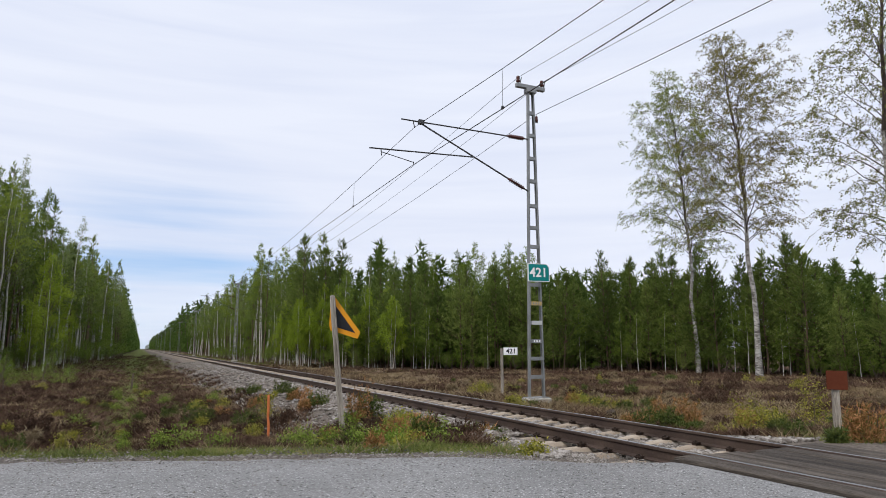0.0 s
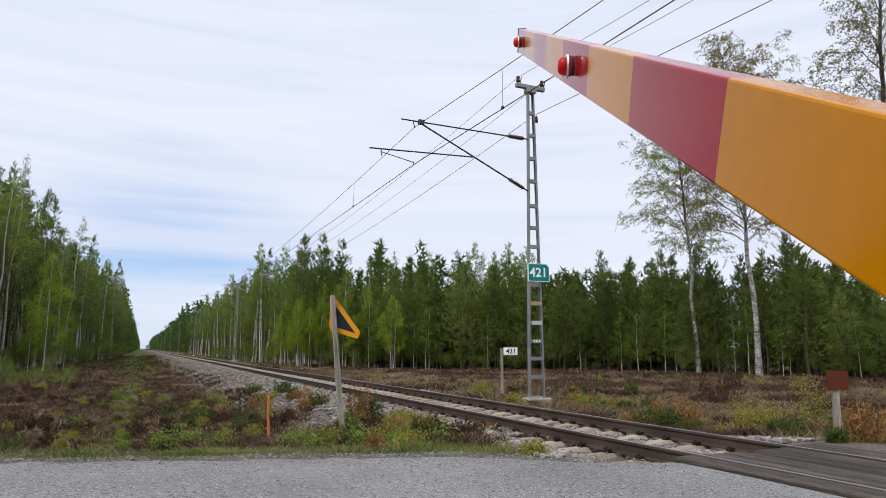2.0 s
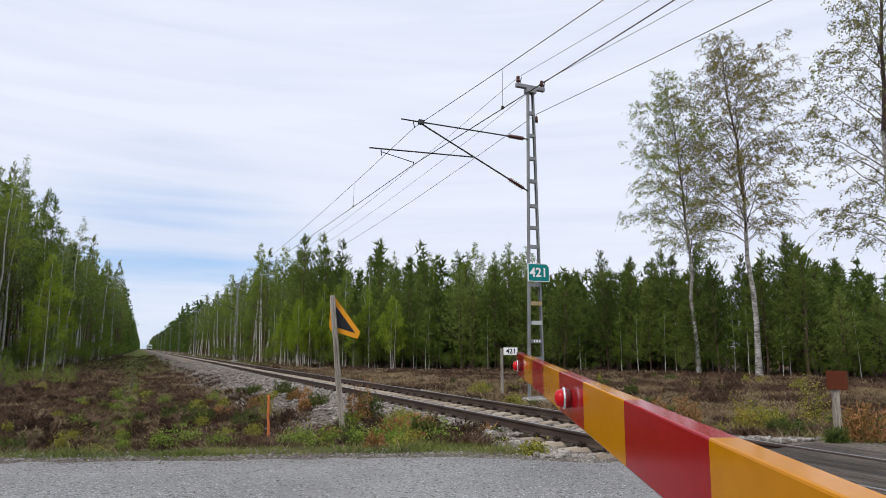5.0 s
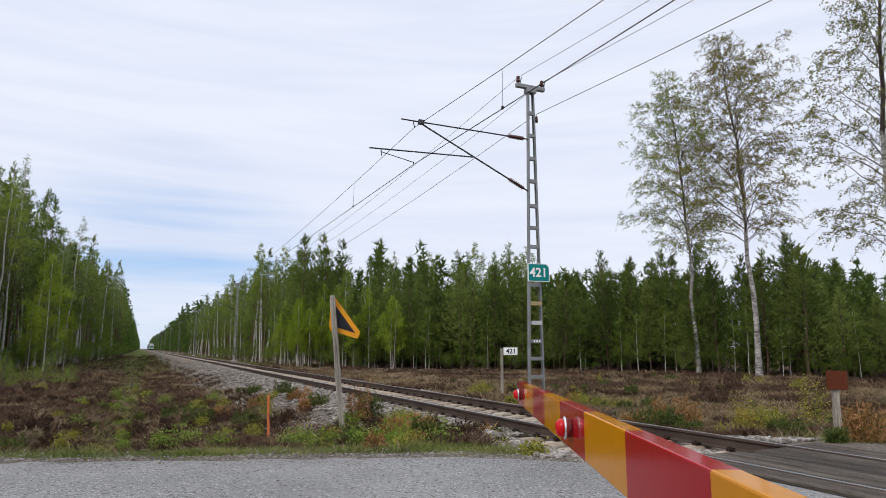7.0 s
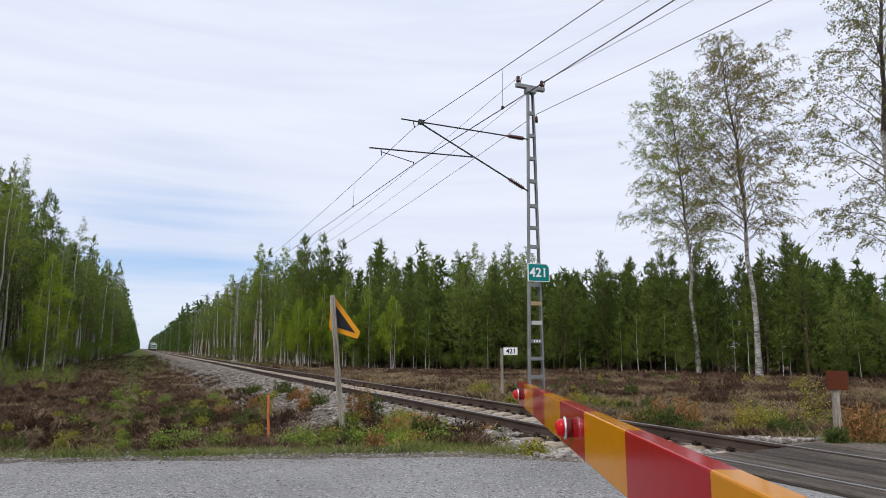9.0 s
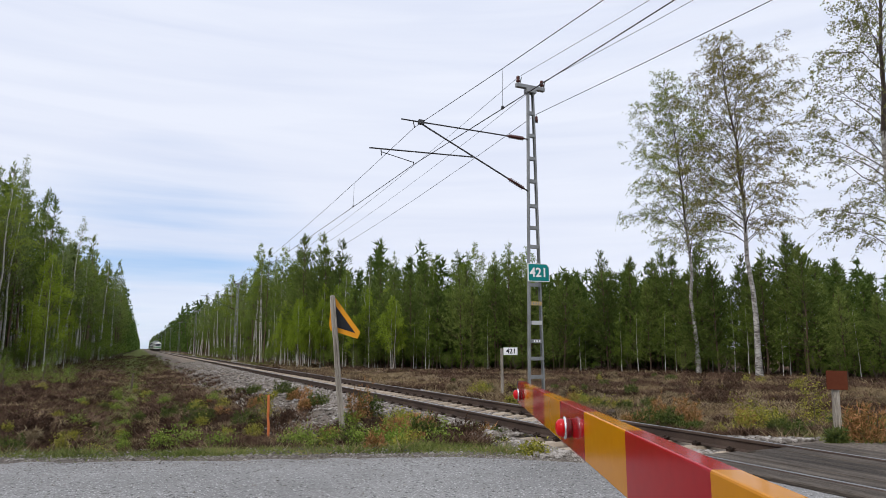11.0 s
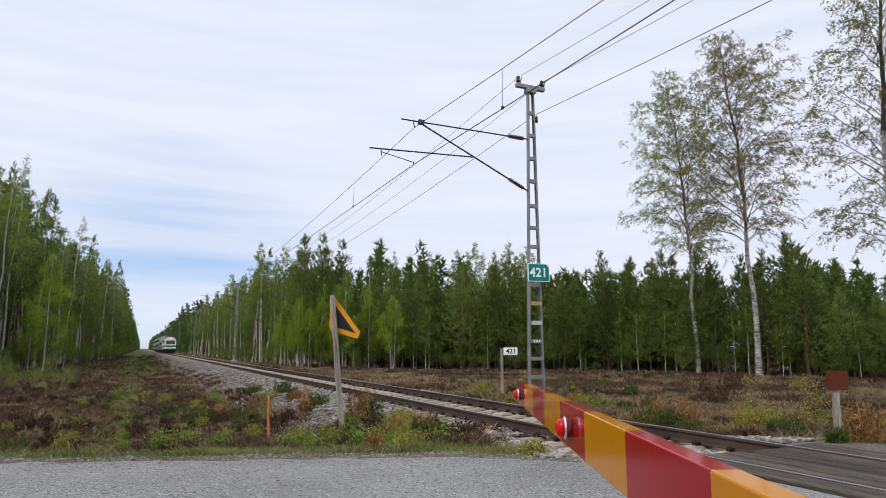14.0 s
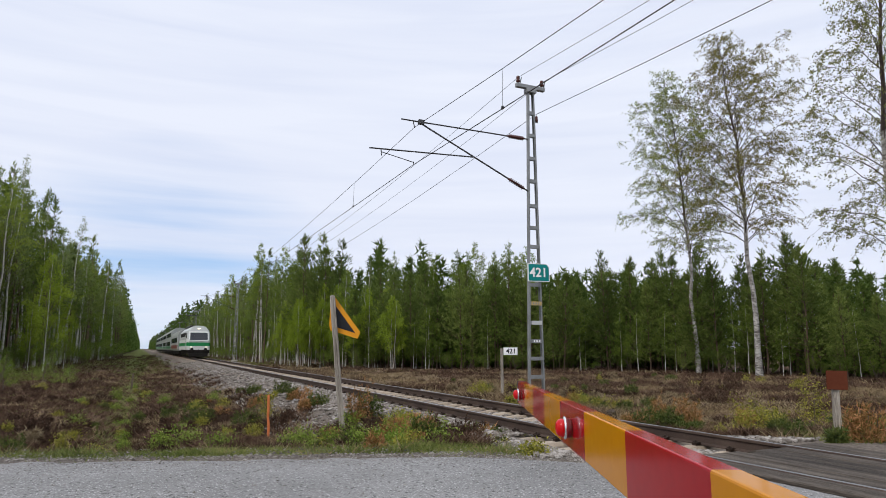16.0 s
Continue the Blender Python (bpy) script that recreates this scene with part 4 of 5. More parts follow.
def dress_mast(mast):
    """Bracket arms, top cross-arm and insulators; x runs towards the track on the minus side."""
    X = lambda v: v - MX
    up0, up1 = (X(10.12), 0, 7.38), (X(6.05), 0, 7.40)
    bm = rod((X(9.35), 0, 7.385), up1, 0.021)
    bm = rod((X(10.09), 0, 7.38), (X(9.95), 0, 7.38), 0.02, bm=bm)
    part("top_tube", bm, M["darksteel"], mast)
    insulator((X(9.96), 0, 7.38), (X(9.36), 0, 7.385), mast)
    a, b = Vector((X(10.1), 0, 5.77)), Vector((X(6.62), 0, 7.36))
    d = (b - a)
    part("stay_tube", rod(a + d * 0.20, b, 0.024), M["darksteel"], mast)
    part("stay_foot", rod(a, a + d * 0.06, 0.022), M["darksteel"], mast)
    insulator(a + d * 0.05, a + d * 0.21, mast)
    part("registration_tube", rod((X(8.25), 0, 6.60), (X(5.15), 0, 6.47), 0.020), M["darksteel"], mast)
    bm = rod((X(5.48), 0, 6.46), (X(5.50), 0, 6.30), 0.014)
    bm = rod((X(5.50), 0, 6.40), (X(6.42), 0, 6.22), 0.012, bm=bm)
    bm = rod((X(6.42), 0, 6.24), (X(6.42), 0, 6.16), 0.012, bm=bm)
    part("steady_arm", bm, M["darksteel"], mast)
    bm = rod((X(6.40), 0, 7.39), (X(6.44), 0, 7.20), 0.014)
    part("hanger", bm, M["darksteel"], mast)
    part("clamp", box(X(6.55), -0.05, 7.33, X(6.72), 0.05, 7.46, 0.01), M["darksteel"], mast)
    part("cross_arm", box(-0.50, -0.06, 8.96, 0.50, 0.06, 9.08, 0.01), M["steel"], mast)
    part("head_bracket", box(-0.17, -0.10, 8.83, 0.17, 0.10, 8.96, 0.01), M["steel"], mast)
    for s in (-0.42, 0.42):
        m = Matrix.Translation((s, 0, 9.08))
        part("pin_insulator", lathe([(0.02, 0), (0.02, 0.04), (0.06, 0.05), (0.065, 0.10), (0.04, 0.12), (0.06, 0.15), (0.05, 0.22), (0.02, 0.24)], 10, None, m), M["brownins"], mast)
        part("horn", rod((s + 0.06, 0, 9.07), (s + 0.12, 0, 9.29), 0.016), M["darksteel"], mast)
    part("side_insulator", lathe([(0.02, 0), (0.05, 0.03), (0.055, 0.08), (0.035, 0.10), (0.05, 0.14), (0.02, 0.2)], 10, None, Matrix.Translation((0.20, 0, 7.96))), M["brownins"], mast)
    part("side_bracket", rod((0.1, 0, 7.96), (0.24, 0, 7.96), 0.02), M["darksteel"], mast)


# x, height at the mast, sag, radius
WIRES = {"messenger_wire": (6.44, 7.22, 0.85, 0.010), "contact_wire": (6.42, 6.16, 0.18, 0.012), "feeder_wire": (MX - 0.42, 9.27, 1.3, 0.008),
         "return_wire": (MX + 0.42, 9.25, 1.25, 0.008), "earth_wire": (MX + 0.21, 8.21, 1.15, 0.010)}


def wire_x(x, y):
    """The running wires swing out towards the mast behind the crossing."""
    return x + (0.7 * max(0.0, (MY - y) / SPAN) if x < TRACK else 0.0)


def build_catenary():
    first = lattice_mast()
    dress_mast(first)
    tagged(first, "grey steel lattice mast with bracket arms on a concrete footing", "catenary mast", "catenary masts")
    for k in (-1, 1, 2, 3, 4, 5, 6, 7, 8):
        copy_thing(first, pose(MX, MY + SPAN * k, 0))
    for nm, (x, z, sag, r) in WIRES.items():
        pts = []
        for k in range(-1, 9):
            for i in range(14):
                u = i / 14
                pts.append((wire_x(x, MY + SPAN * (k + u)), MY + SPAN * (k + u), z - 4 * sag * u * (1 - u)))
        ob = new(nm, mesh_of(nm, *tube(pts, [r] * len(pts), 4), [M["wire"]], True))
        tagged(ob, "thin dark overhead wire strung along the railway", "overhead wire")
    mw, cw = WIRES["messenger_wire"], WIRES["contact_wire"]
    for k in range(-1, 4):
        for u in (0.085, 0.25, 0.42, 0.58, 0.75, 0.928):
            y = MY + SPAN * (k + u)
            s = 4 * u * (1 - u)
            mx_, cx_ = wire_x(mw[0], y), wire_x(cw[0], y)
            bm = rod((mx_, y, mw[1] - mw[2] * s), (cx_, y, cw[1] - cw[2] * s), 0.005, n=4)
            bm = box(cx_ - 0.02, y - 0.03, cw[1] - cw[2] * s - 0.01, cx_ + 0.02, y + 0.03, cw[1] - cw[2] * s + 0.05, 0, bm)
            me = bpy.data.meshes.new("dropper")
            bm.to_mesh(me)
            bm.free()
            me.materials.append(M["wire"])
            tagged(new("dropper", me), "thin dropper wire hanging from the messenger wire", "dropper", "droppers")


build_catenary()

# ---------------------------------------------------------------- crossing, signs

def build_planks():
    deck = tagged(empty("crossing_deck"), "grey weathered timber crossing deck between the rails", "crossing deck", kind="structure")
    rng = np.random.default_rng(8)
    for x0, x1, n, e in ((5.57, 5.905, 2, 5.98), (6.05, 7.445, 5, 6.02), (7.59, 8.12, 2, 6.08)):
        w = (x1 - x0) / n
        for i in range(n):
            end = e + rng.uniform(-0.12, 0.08)
            top = -0.006 + rng.uniform(-0.010, 0.004)
            bm = box(x0 + i * w + 0.004, -4.0, -0.16, x0 + (i + 1) * w - 0.004, end, top, 0.012)
            bmesh.ops.bisect_plane(bm, geom=bm.verts[:] + bm.edges[:] + bm.faces[:], plane_co=(0, end - 0.16, 0), plane_no=(0, 1, 0))
            for v in bm.verts:
                if v.co.y > end - 0.05 and v.co.z > -0.1:
                    v.co.z -= 0.03 + rng.uniform(0, 0.03)
                v.co.x += rng.normal(0, 0.002)
            part("plank", bm, M["plank"], deck)


def lettering(text, size, material, parent, m):
    cu = bpy.data.curves.new("writing", 'FONT')
    cu.body, cu.size, cu.align_x, cu.align_y, cu.extrude, cu.offset = text, size, 'CENTER', 'CENTER', 0.002, size * 0.02
    tmp = bpy.data.objects.new("writing", cu)
    me = bpy.data.meshes.new_from_object(tmp)
    bpy.data.objects.remove(tmp)
    me.materials.append(material)
    return piece("lettering", me, parent, m)


def plate(points, thick, bm=None):
    """A flat plate in the xz plane, facing -y, with its front at y = 0."""
    own = bmesh.new()
    fr = [own.verts.new((x, 0, z)) for x, z in points]
    bk = [own.verts.new((x, thick, z)) for x, z in points]
    own.faces.new(fr)
    own.faces.new(bk[::-1])
    for i in range(len(points)):
        j = (i + 1) % len(points)
        own.faces.new((fr[i], bk[i], bk[j], fr[j]))
    bmesh.ops.recalc_face_normals(own, faces=own.faces[:])
    return merge(bm, own)


def weathered_post(w, d, h, bm=None, rng=None):
    own = bmesh.new()
    ring = []
    for k in range(9):
        z = h * k / 8
        f = 1 - 0.12 * k / 8
        jx, jy = (rng.normal(0, 0.004), rng.normal(0, 0.004))
        ring.append([own.verts.new((jx + a * w / 2 * f, jy + b * d / 2 * f, z + (rng.uniform(-0.03, 0.02) if k == 8 else 0)))
                     for a, b in ((-1, -0.7), (-0.7, -1), (0.1, -1), (0.2, -0.85), (0.7, -1), (1, -0.7), (1, 0.7), (0.7, 1), (-0.7, 1), (-1, 0.7))])
    for p, q in zip(ring, ring[1:]):
        for i in range(10):
            own.faces.new((p[i], p[(i + 1) % 10], q[(i + 1) % 10], q[i]))
    own.faces.new(ring[-1])
    own.faces.new(ring[0][::-1])
    return merge(bm, own)


def build_signs():
    rng = np.random.default_rng(3)
    # kilometre board on the mast
    board = empty("kilometre_board", pose(10.29, MY - 0.11, 3.38, 0, 0, -9))
    pts = [(-0.335, -0.26), (0.335, -0.26), (0.335, 0.16), (0.25, 0.26), (-0.335, 0.26)]
    part("panel", plate(pts, 0.03), M["white"], board, "white edged panel")
    inner = [(x * 0.94, z * 0.925) for x, z in pts]
    face = part("teal_face", plate(inner, 0.004), M["teal"], board, "teal face")
    face.location.y = -0.004
    lettering("421", 0.37, M["white"], board, pose(-0.01, -0.009, -0.01, 90))
    part("bracket", box(-0.25, 0.03, -0.06, 0.2, 0.07, 0.0), M["steel"], board)
    tagged(board, "teal kilometre board with white figures on the mast", "kilometre board")
    # number plates on the mast
    for z, mat, n in ((2.49, "amber", 3), (1.94, "white", 0), (1.42, "black", 3)):
        pl = empty("mast_plate", pose(MX + 0.02, MY - 0.065, z))
        part("panel", box(-0.17, -0.006, -0.055, 0.17, 0.0, 0.055), M["plate"] if mat == "white" else M["paleyellow"] if mat == "amber" else M["steel"], pl)
        for k in range(n):
            part("mark", box(-0.12 + 0.085 * k, -0.010, -0.030, -0.075 + 0.085 * k, -0.006, 0.030), M["steel"] if mat == "amber" else M["white"], pl)
        tagged(pl, {"amber": "small faded yellow plate with worn marks on the mast", "white": "blank pale grey plate on the mast", "black": "small grey plate with white marks on the mast"}[mat], "plate")
    # small white kilometre sign
    sg = empty("kilometre_sign", pose(10.91, 19.08, -0.40, 0, 0, -20))
    part("post", rod((0, 0, 0), (0, 0, 1.62), 0.05, 0.045, 10), M["greywood"], sg)
    part("panel", box(0.05, -0.065, 1.40, 0.52, -0.05, 1.645, 0.004), M["white"], sg, "white panel")
    lettering("421", 0.22, M["black"], sg, pose(0.30, -0.067, 1.52, 90))
    tagged(sg, "small white kilometre sign on a grey post", "kilometre sign")
    # leaning post with a dark triangle
    tri = empty("triangle_sign", pose(3.83, 13.22, -0.55, 0, -5.6, -16))
    part("post", weathered_post(0.125, 0.10, 2.86, None, rng), M["greywood"], tri, "split grey wooden post")
    holder = part("panel", plate([(-0.06, 2.80), (0.03, 2.84), (0.50, 2.06), (0.43, 1.93), (-0.12, 2.16), (-0.13, 2.26)], 0.012), M["amber"], tri, "orange bordered panel")
    holder.matrix_basis = pose(0.02, 0.06, 0)
    dark = part("dark_face", plate([(0.0, 2.70), (0.39, 2.05), (0.0, 2.215)], 0.004), M["black"], tri, "blackish centre")
    dark.matrix_basis = pose(0.025, 0.055, 0)
    tagged(tri, "black triangle sign with orange border on a leaning post", "railway sign")
    # orange stake
    st = empty("marker_stake", pose(2.84, 15.99, -0.9, 0, -2, 0))
    part("stake", weathered_post(0.055, 0.045, 1.02, None, rng), M["orange"], st)
    tagged(st, "faded orange wooden marker stake", "stake")
    st = empty("marker_stake", pose(-0.37, 43.9, -1.3, 0, 1, 0))
    part("stake", weathered_post(0.10, 0.08, 1.0, None, rng), M["bark"], st)
    tagged(st, "dark weathered wooden stake in the heath", "stake")
    # back of a sign beyond the track
    rs = empty("rusty_sign", pose(10.06, 7.0, -0.2, 0, 1.5, -30))
    part("post", weathered_post(0.105, 0.09, 0.95, None, rng), M["greywood"], rs)
    part("panel", box(-0.155, -0.062, 0.77, 0.165, -0.05, 1.065, 0.003), M["rust"], rs, "plain rust brown panel")
    tagged(rs, "rust brown sign panel on a short grey post", "sign")
    # sleeper offcut lying beside the track
    off = empty("timber_offcut", pose(10.5, 13.0, -0.38, 0, 0, 40))
    part("timber", box(-0.30, -0.09, 0, 0.30, 0.09, 0.11, 0.012), M["plank"], off)
    tagged(off, "dark timber offcut lying on the gravel", "timber")


M["paleyellow"] = surface("faded yellow plate", [(0.40, 0.28, 0.10), (0.48, 0.35, 0.14)], 3, 30, 0.6, 0, 0)
M["plate"] = surface("pale plate", [(0.42, 0.43, 0.41), (0.5, 0.51, 0.49)], 3, 30, 0.5, 0, 0)
build_planks()
build_signs()

# ---------------------------------------------------------------- ground cover

M["pebble"] = surface("pale road pebbles", [(0.06, 0.052, 0.044), (0.135, 0.12, 0.104), (0.29, 0.27, 0.245)], 3, 30, 0.9, 0, 0.3, island=0.35)
M["heather"] = surface("brown heather twigs", [(0.012, 0.008, 0.006), (0.046, 0.027, 0.018), (0.098, 0.059, 0.038), (0.22, 0.15, 0.105)], 0.7, 4, 0.9, 0, 0, island=0.16, spec=0.1)
M["straw"] = surface("dry straw grass", [(0.14, 0.095, 0.05), (0.24, 0.18, 0.10), (0.36, 0.29, 0.18)], 0.6, 8, 0.9, 0, 0, island=0.3, translucent=0.2, spec=0.1)
M["grass"] = surface("short verge grass", [(0.06, 0.085, 0.017), (0.125, 0.155, 0.034), (0.22, 0.22, 0.07)], 0.6, 8, 0.85, 0, 0, island=0.35, translucent=0.25, spec=0.2)
M["juniper"] = surface("dark green juniper", [(0.03, 0.05, 0.012), (0.065, 0.09, 0.018), (0.14, 0.15, 0.035)], 2, 12, 0.85, 0, 0, island=0.35, translucent=0.15, spec=0.2)
M["rusty"] = surface("rusty orange bush", [(0.08, 0.09, 0.02), (0.27, 0.13, 0.05), (0.46, 0.24, 0.12)], 2.5, 12, 0.85, 0, 0, island=0.3, translucent=0.15, spec=0.1)
M["weeds"] = surface("bright green weeds", [(0.085, 0.135, 0.016), (0.17, 0.235, 0.033), (0.28, 0.33, 0.07)], 2, 12, 0.8, 0, 0, island=0.35, translucent=0.3, spec=0.2)
M["strawy"] = surface("pale tussock grass", [(0.13, 0.09, 0.05), (0.22, 0.17, 0.10), (0.34, 0.28, 0.18)], 2, 12, 0.9, 0, 0, island=0.35, translucent=0.2, spec=0.1)
M["yellowish"] = surface("yellow green budding bush", [(0.11, 0.115, 0.018), (0.23, 0.22, 0.03), (0.36, 0.33, 0.055)], 2, 12, 0.8, 0, 0, island=0.35, translucent=0.3, spec=0.2)


def scatter(rng, n, near, far, a0, a1):
    """Points thinning out with distance, over a sector of the land round the crossing."""
    d = np.exp(rng.uniform(math.log(near), math.log(far), n))
    a = np.radians(rng.uniform(a0, a1, n))
    return np.stack([d * np.sin(a), d * np.cos(a)], 1), d


def field(name, rng, pts, dist, per, length, lean, width, mat, label):
    base, tip, wid = [], [], []
    for (x, y), d in zip(pts, dist):
        z = ground_z(x, y) - 0.02
        g = 1 + d / 60
        r = rng.normal(0, 0.09 * g, (per, 2))
        b = np.column_stack([x + r[:, 0], y + r[:, 1], np.full(per, z)])
        ln = length * rng.uniform(0.45, 1.25, (per, 1)) * (0.8 + 0.2 * g) * max(0.3, 0.85 + 0.9 * hnoise(x, y, 0.9) + 0.4 * hnoise(x, y, 3.3))
        t = b + np.column_stack([rng.normal(0, lean, (per, 2)) + r * 1.5, np.ones(per)]) * ln
        base.append(b)
        tip.append(t)
        wid.append(np.full(per, width * (0.7 + d / 22)))
    sp = Soup()
    sp.tris(blades(rng, np.concatenate(base), np.concatenate(tip), np.concatenate(wid)))
    return tagged(new(name, sp.mesh(name, mat)), label, name.replace("_", " "), kind="stuff")


def build_cover():
    rng = np.random.default_rng(77)
    p, d = scatter(rng, 95000, 8.5, 210, -13, 66)
    keep = {"heather": [], "straw": [], "grass": []}
    for (x, y), dd in zip(p, d):
        s = y - interp(ROAD_EDGE, x)
        u = x - TRACK
        if s < 0.72 + 0.50 * hnoise(x, y, 1.3) + 0.25 * hnoise(x, y, 4.0):
            continue
        if -3.1 + 1.0 * hnoise(x, y, 0.5) < u < 2.7 and not (s < 3.0 and u < -2.2):
            continue
        if x > 34 or (y > 45 and (x > 16 or x < -11)):
            continue
        k = hnoise(x, y, 0.45) + 0.6 * hnoise(x, y, 1.7)
        r = rng.random()
        verge = s < 2.0 + 0.7 * hnoise(x, y, 0.8)
        if verge and hnoise(x, y, 1.15) + 0.6 * hnoise(x, y, 3.0) < -0.22 and r < 0.8:
            continue
        if verge:
            keep["grass" if r < 0.90 else "straw"].append((x, y, dd)) if r < (0.95 if u < 0 else 0.5) else None
            if u < 0:
                keep["grass"].append((x + rng.normal(0, 0.25), y + rng.normal(0, 0.15), dd))
        elif u < 0:
            ditch = math.exp(-((x + 0.4) / 1.0) ** 2) > 0.4 + 0.5 * rng.random()
            if ditch and r < 0.7:
                keep["grass"].append((x, y, dd))
            elif y > 62 and r < 0.62:
                keep["grass"].append((x, y, dd))
            elif k > 0.30 and r < 0.7:
                keep["straw"].append((x, y, dd))
            elif k < -0.42 and r < 0.6:
                keep["grass"].append((x, y, dd))
            elif r < 0.90:
                keep["heather"].append((x, y, dd))
            else:
                keep["grass"].append((x, y, dd))
        else:
            if y > 62 and r < 0.8:
                keep["grass"].append((x, y, dd))
            elif k > 0.05 - 0.3 * (1 - smooth(12, 18, x)) and r < 0.7:
                keep["straw"].append((x, y, dd))
            elif r < 0.88:
                keep["heather"].append((x, y, dd))
            elif r < 0.96:
                keep["grass"].append((x, y, dd))
    spec = {"heather": (9, 0.17, 0.8, 0.018, "heather_cover", "dense brown heather over the heath"),
            "straw": (7, 0.17, 0.7, 0.012, "dry_grass", "pale dry grass among the heather"),
            "grass": (8, 0.095, 0.75, 0.011, "green_grass", "short green grass along the road verge")}
    for key, (per, ln, lean, w, nm, lab) in spec.items():
        a = np.array(keep[key])
        field(nm, rng, a[:, :2], a[:, 2], per, ln, lean, w, M[key], lab)


BUSHES = [
    ("juniper", 1.60, 20.28, 0.55, 0.50), ("juniper", 2.66, 18.67, 0.40, 0.45), ("juniper", 0.94, 22.64, 0.40, 0.35), ("weeds", 1.05, 15.93, 0.55, 0.40),
    ("weeds", 0.55, 16.55, 0.40, 0.35), ("weeds", 1.64, 14.71, 0.40, 0.30), ("juniper", 3.96, 25.62, 0.40, 0.25), ("juniper", 4.57, 23.34, 0.45, 0.35),
    ("rusty", 4.54, 20.52, 0.40, 0.30), ("juniper", 4.43, 17.92, 0.40, 0.30), ("rusty", 4.02, 17.46, 0.30, 0.25), ("rusty", 4.25, 13.51, 0.40, 0.55),
    ("juniper", 4.53, 13.60, 0.30, 0.40), ("weeds", 3.05, 14.16, 0.40, 0.25), ("weeds", 3.47, 12.61, 0.45, 0.30), ("weeds", 3.71, 11.26, 0.50, 0.30),
    ("weeds", 3.85, 9.98, 0.35, 0.25), ("rusty", 4.17, 11.10, 0.40, 0.30), ("rusty", 4.27, 10.18, 0.35, 0.30), ("heather", 4.63, 10.64, 0.30, 0.30),
    ("juniper", 5.08, 10.23, 0.35, 0.22), ("rusty", 5.44, 10.29, 0.30, 0.22), ("weeds", 4.14, 9.10, 0.30, 0.20), ("juniper", 5.64, 9.96, 0.20, 0.15),
    ("yellowish", 4.62, 7.30, 0.16, 0.10), ("yellowish", 4.88, 7.38, 0.12, 0.08), ("juniper", 9.83, 10.98, 0.42, 0.36), ("juniper", 10.12, 10.63, 0.32, 0.30),
    ("rusty", 10.56, 10.68, 0.40, 0.50), ("rusty", 10.56, 11.51, 0.35, 0.40), ("yellowish", 11.01, 9.44, 0.55, 0.50), ("yellowish", 11.31, 9.17, 0.40, 0.35),
    ("yellowish", 11.72, 8.63, 0.35, 0.75), ("juniper", 9.83, 7.60, 0.22, 0.24), ("juniper", 9.3, 6.5, 0.25, 0.16), ("rusty", 9.83, 6.31, 0.40, 0.45),
    ("rusty", 9.93, 6.59, 0.30, 0.40), ("yellowish", 9.96, 16.74, 0.50, 0.20), ("yellowish", 11.02, 14.93, 0.40, 0.35), ("yellowish", 11.18, 21.15, 0.50, 0.30),
    ("heather", 15.91, 14.79, 0.60, 0.40), ("heather", 19.36, 17.21, 0.70, 0.40), ("yellowish", 3.29, 19.08, 0.30, 0.60), ("weeds", -6.20, 50.12, 1.20, 0.90),
    ("weeds", -4.23, 46.13, 1.00, 0.80), ("weeds", -6.20, 41.96, 0.80, 0.70), ("weeds", -0.95, 35.37, 0.50, 0.50), ("juniper", -2.38, 16.17, 0.40, 0.25),
    ("heather", -1.46, 19.89, 0.60, 0.40), ("heather", -2.25, 19.07, 0.70, 0.40), ("heather", 0.01, 19.98, 0.40, 0.40),
]


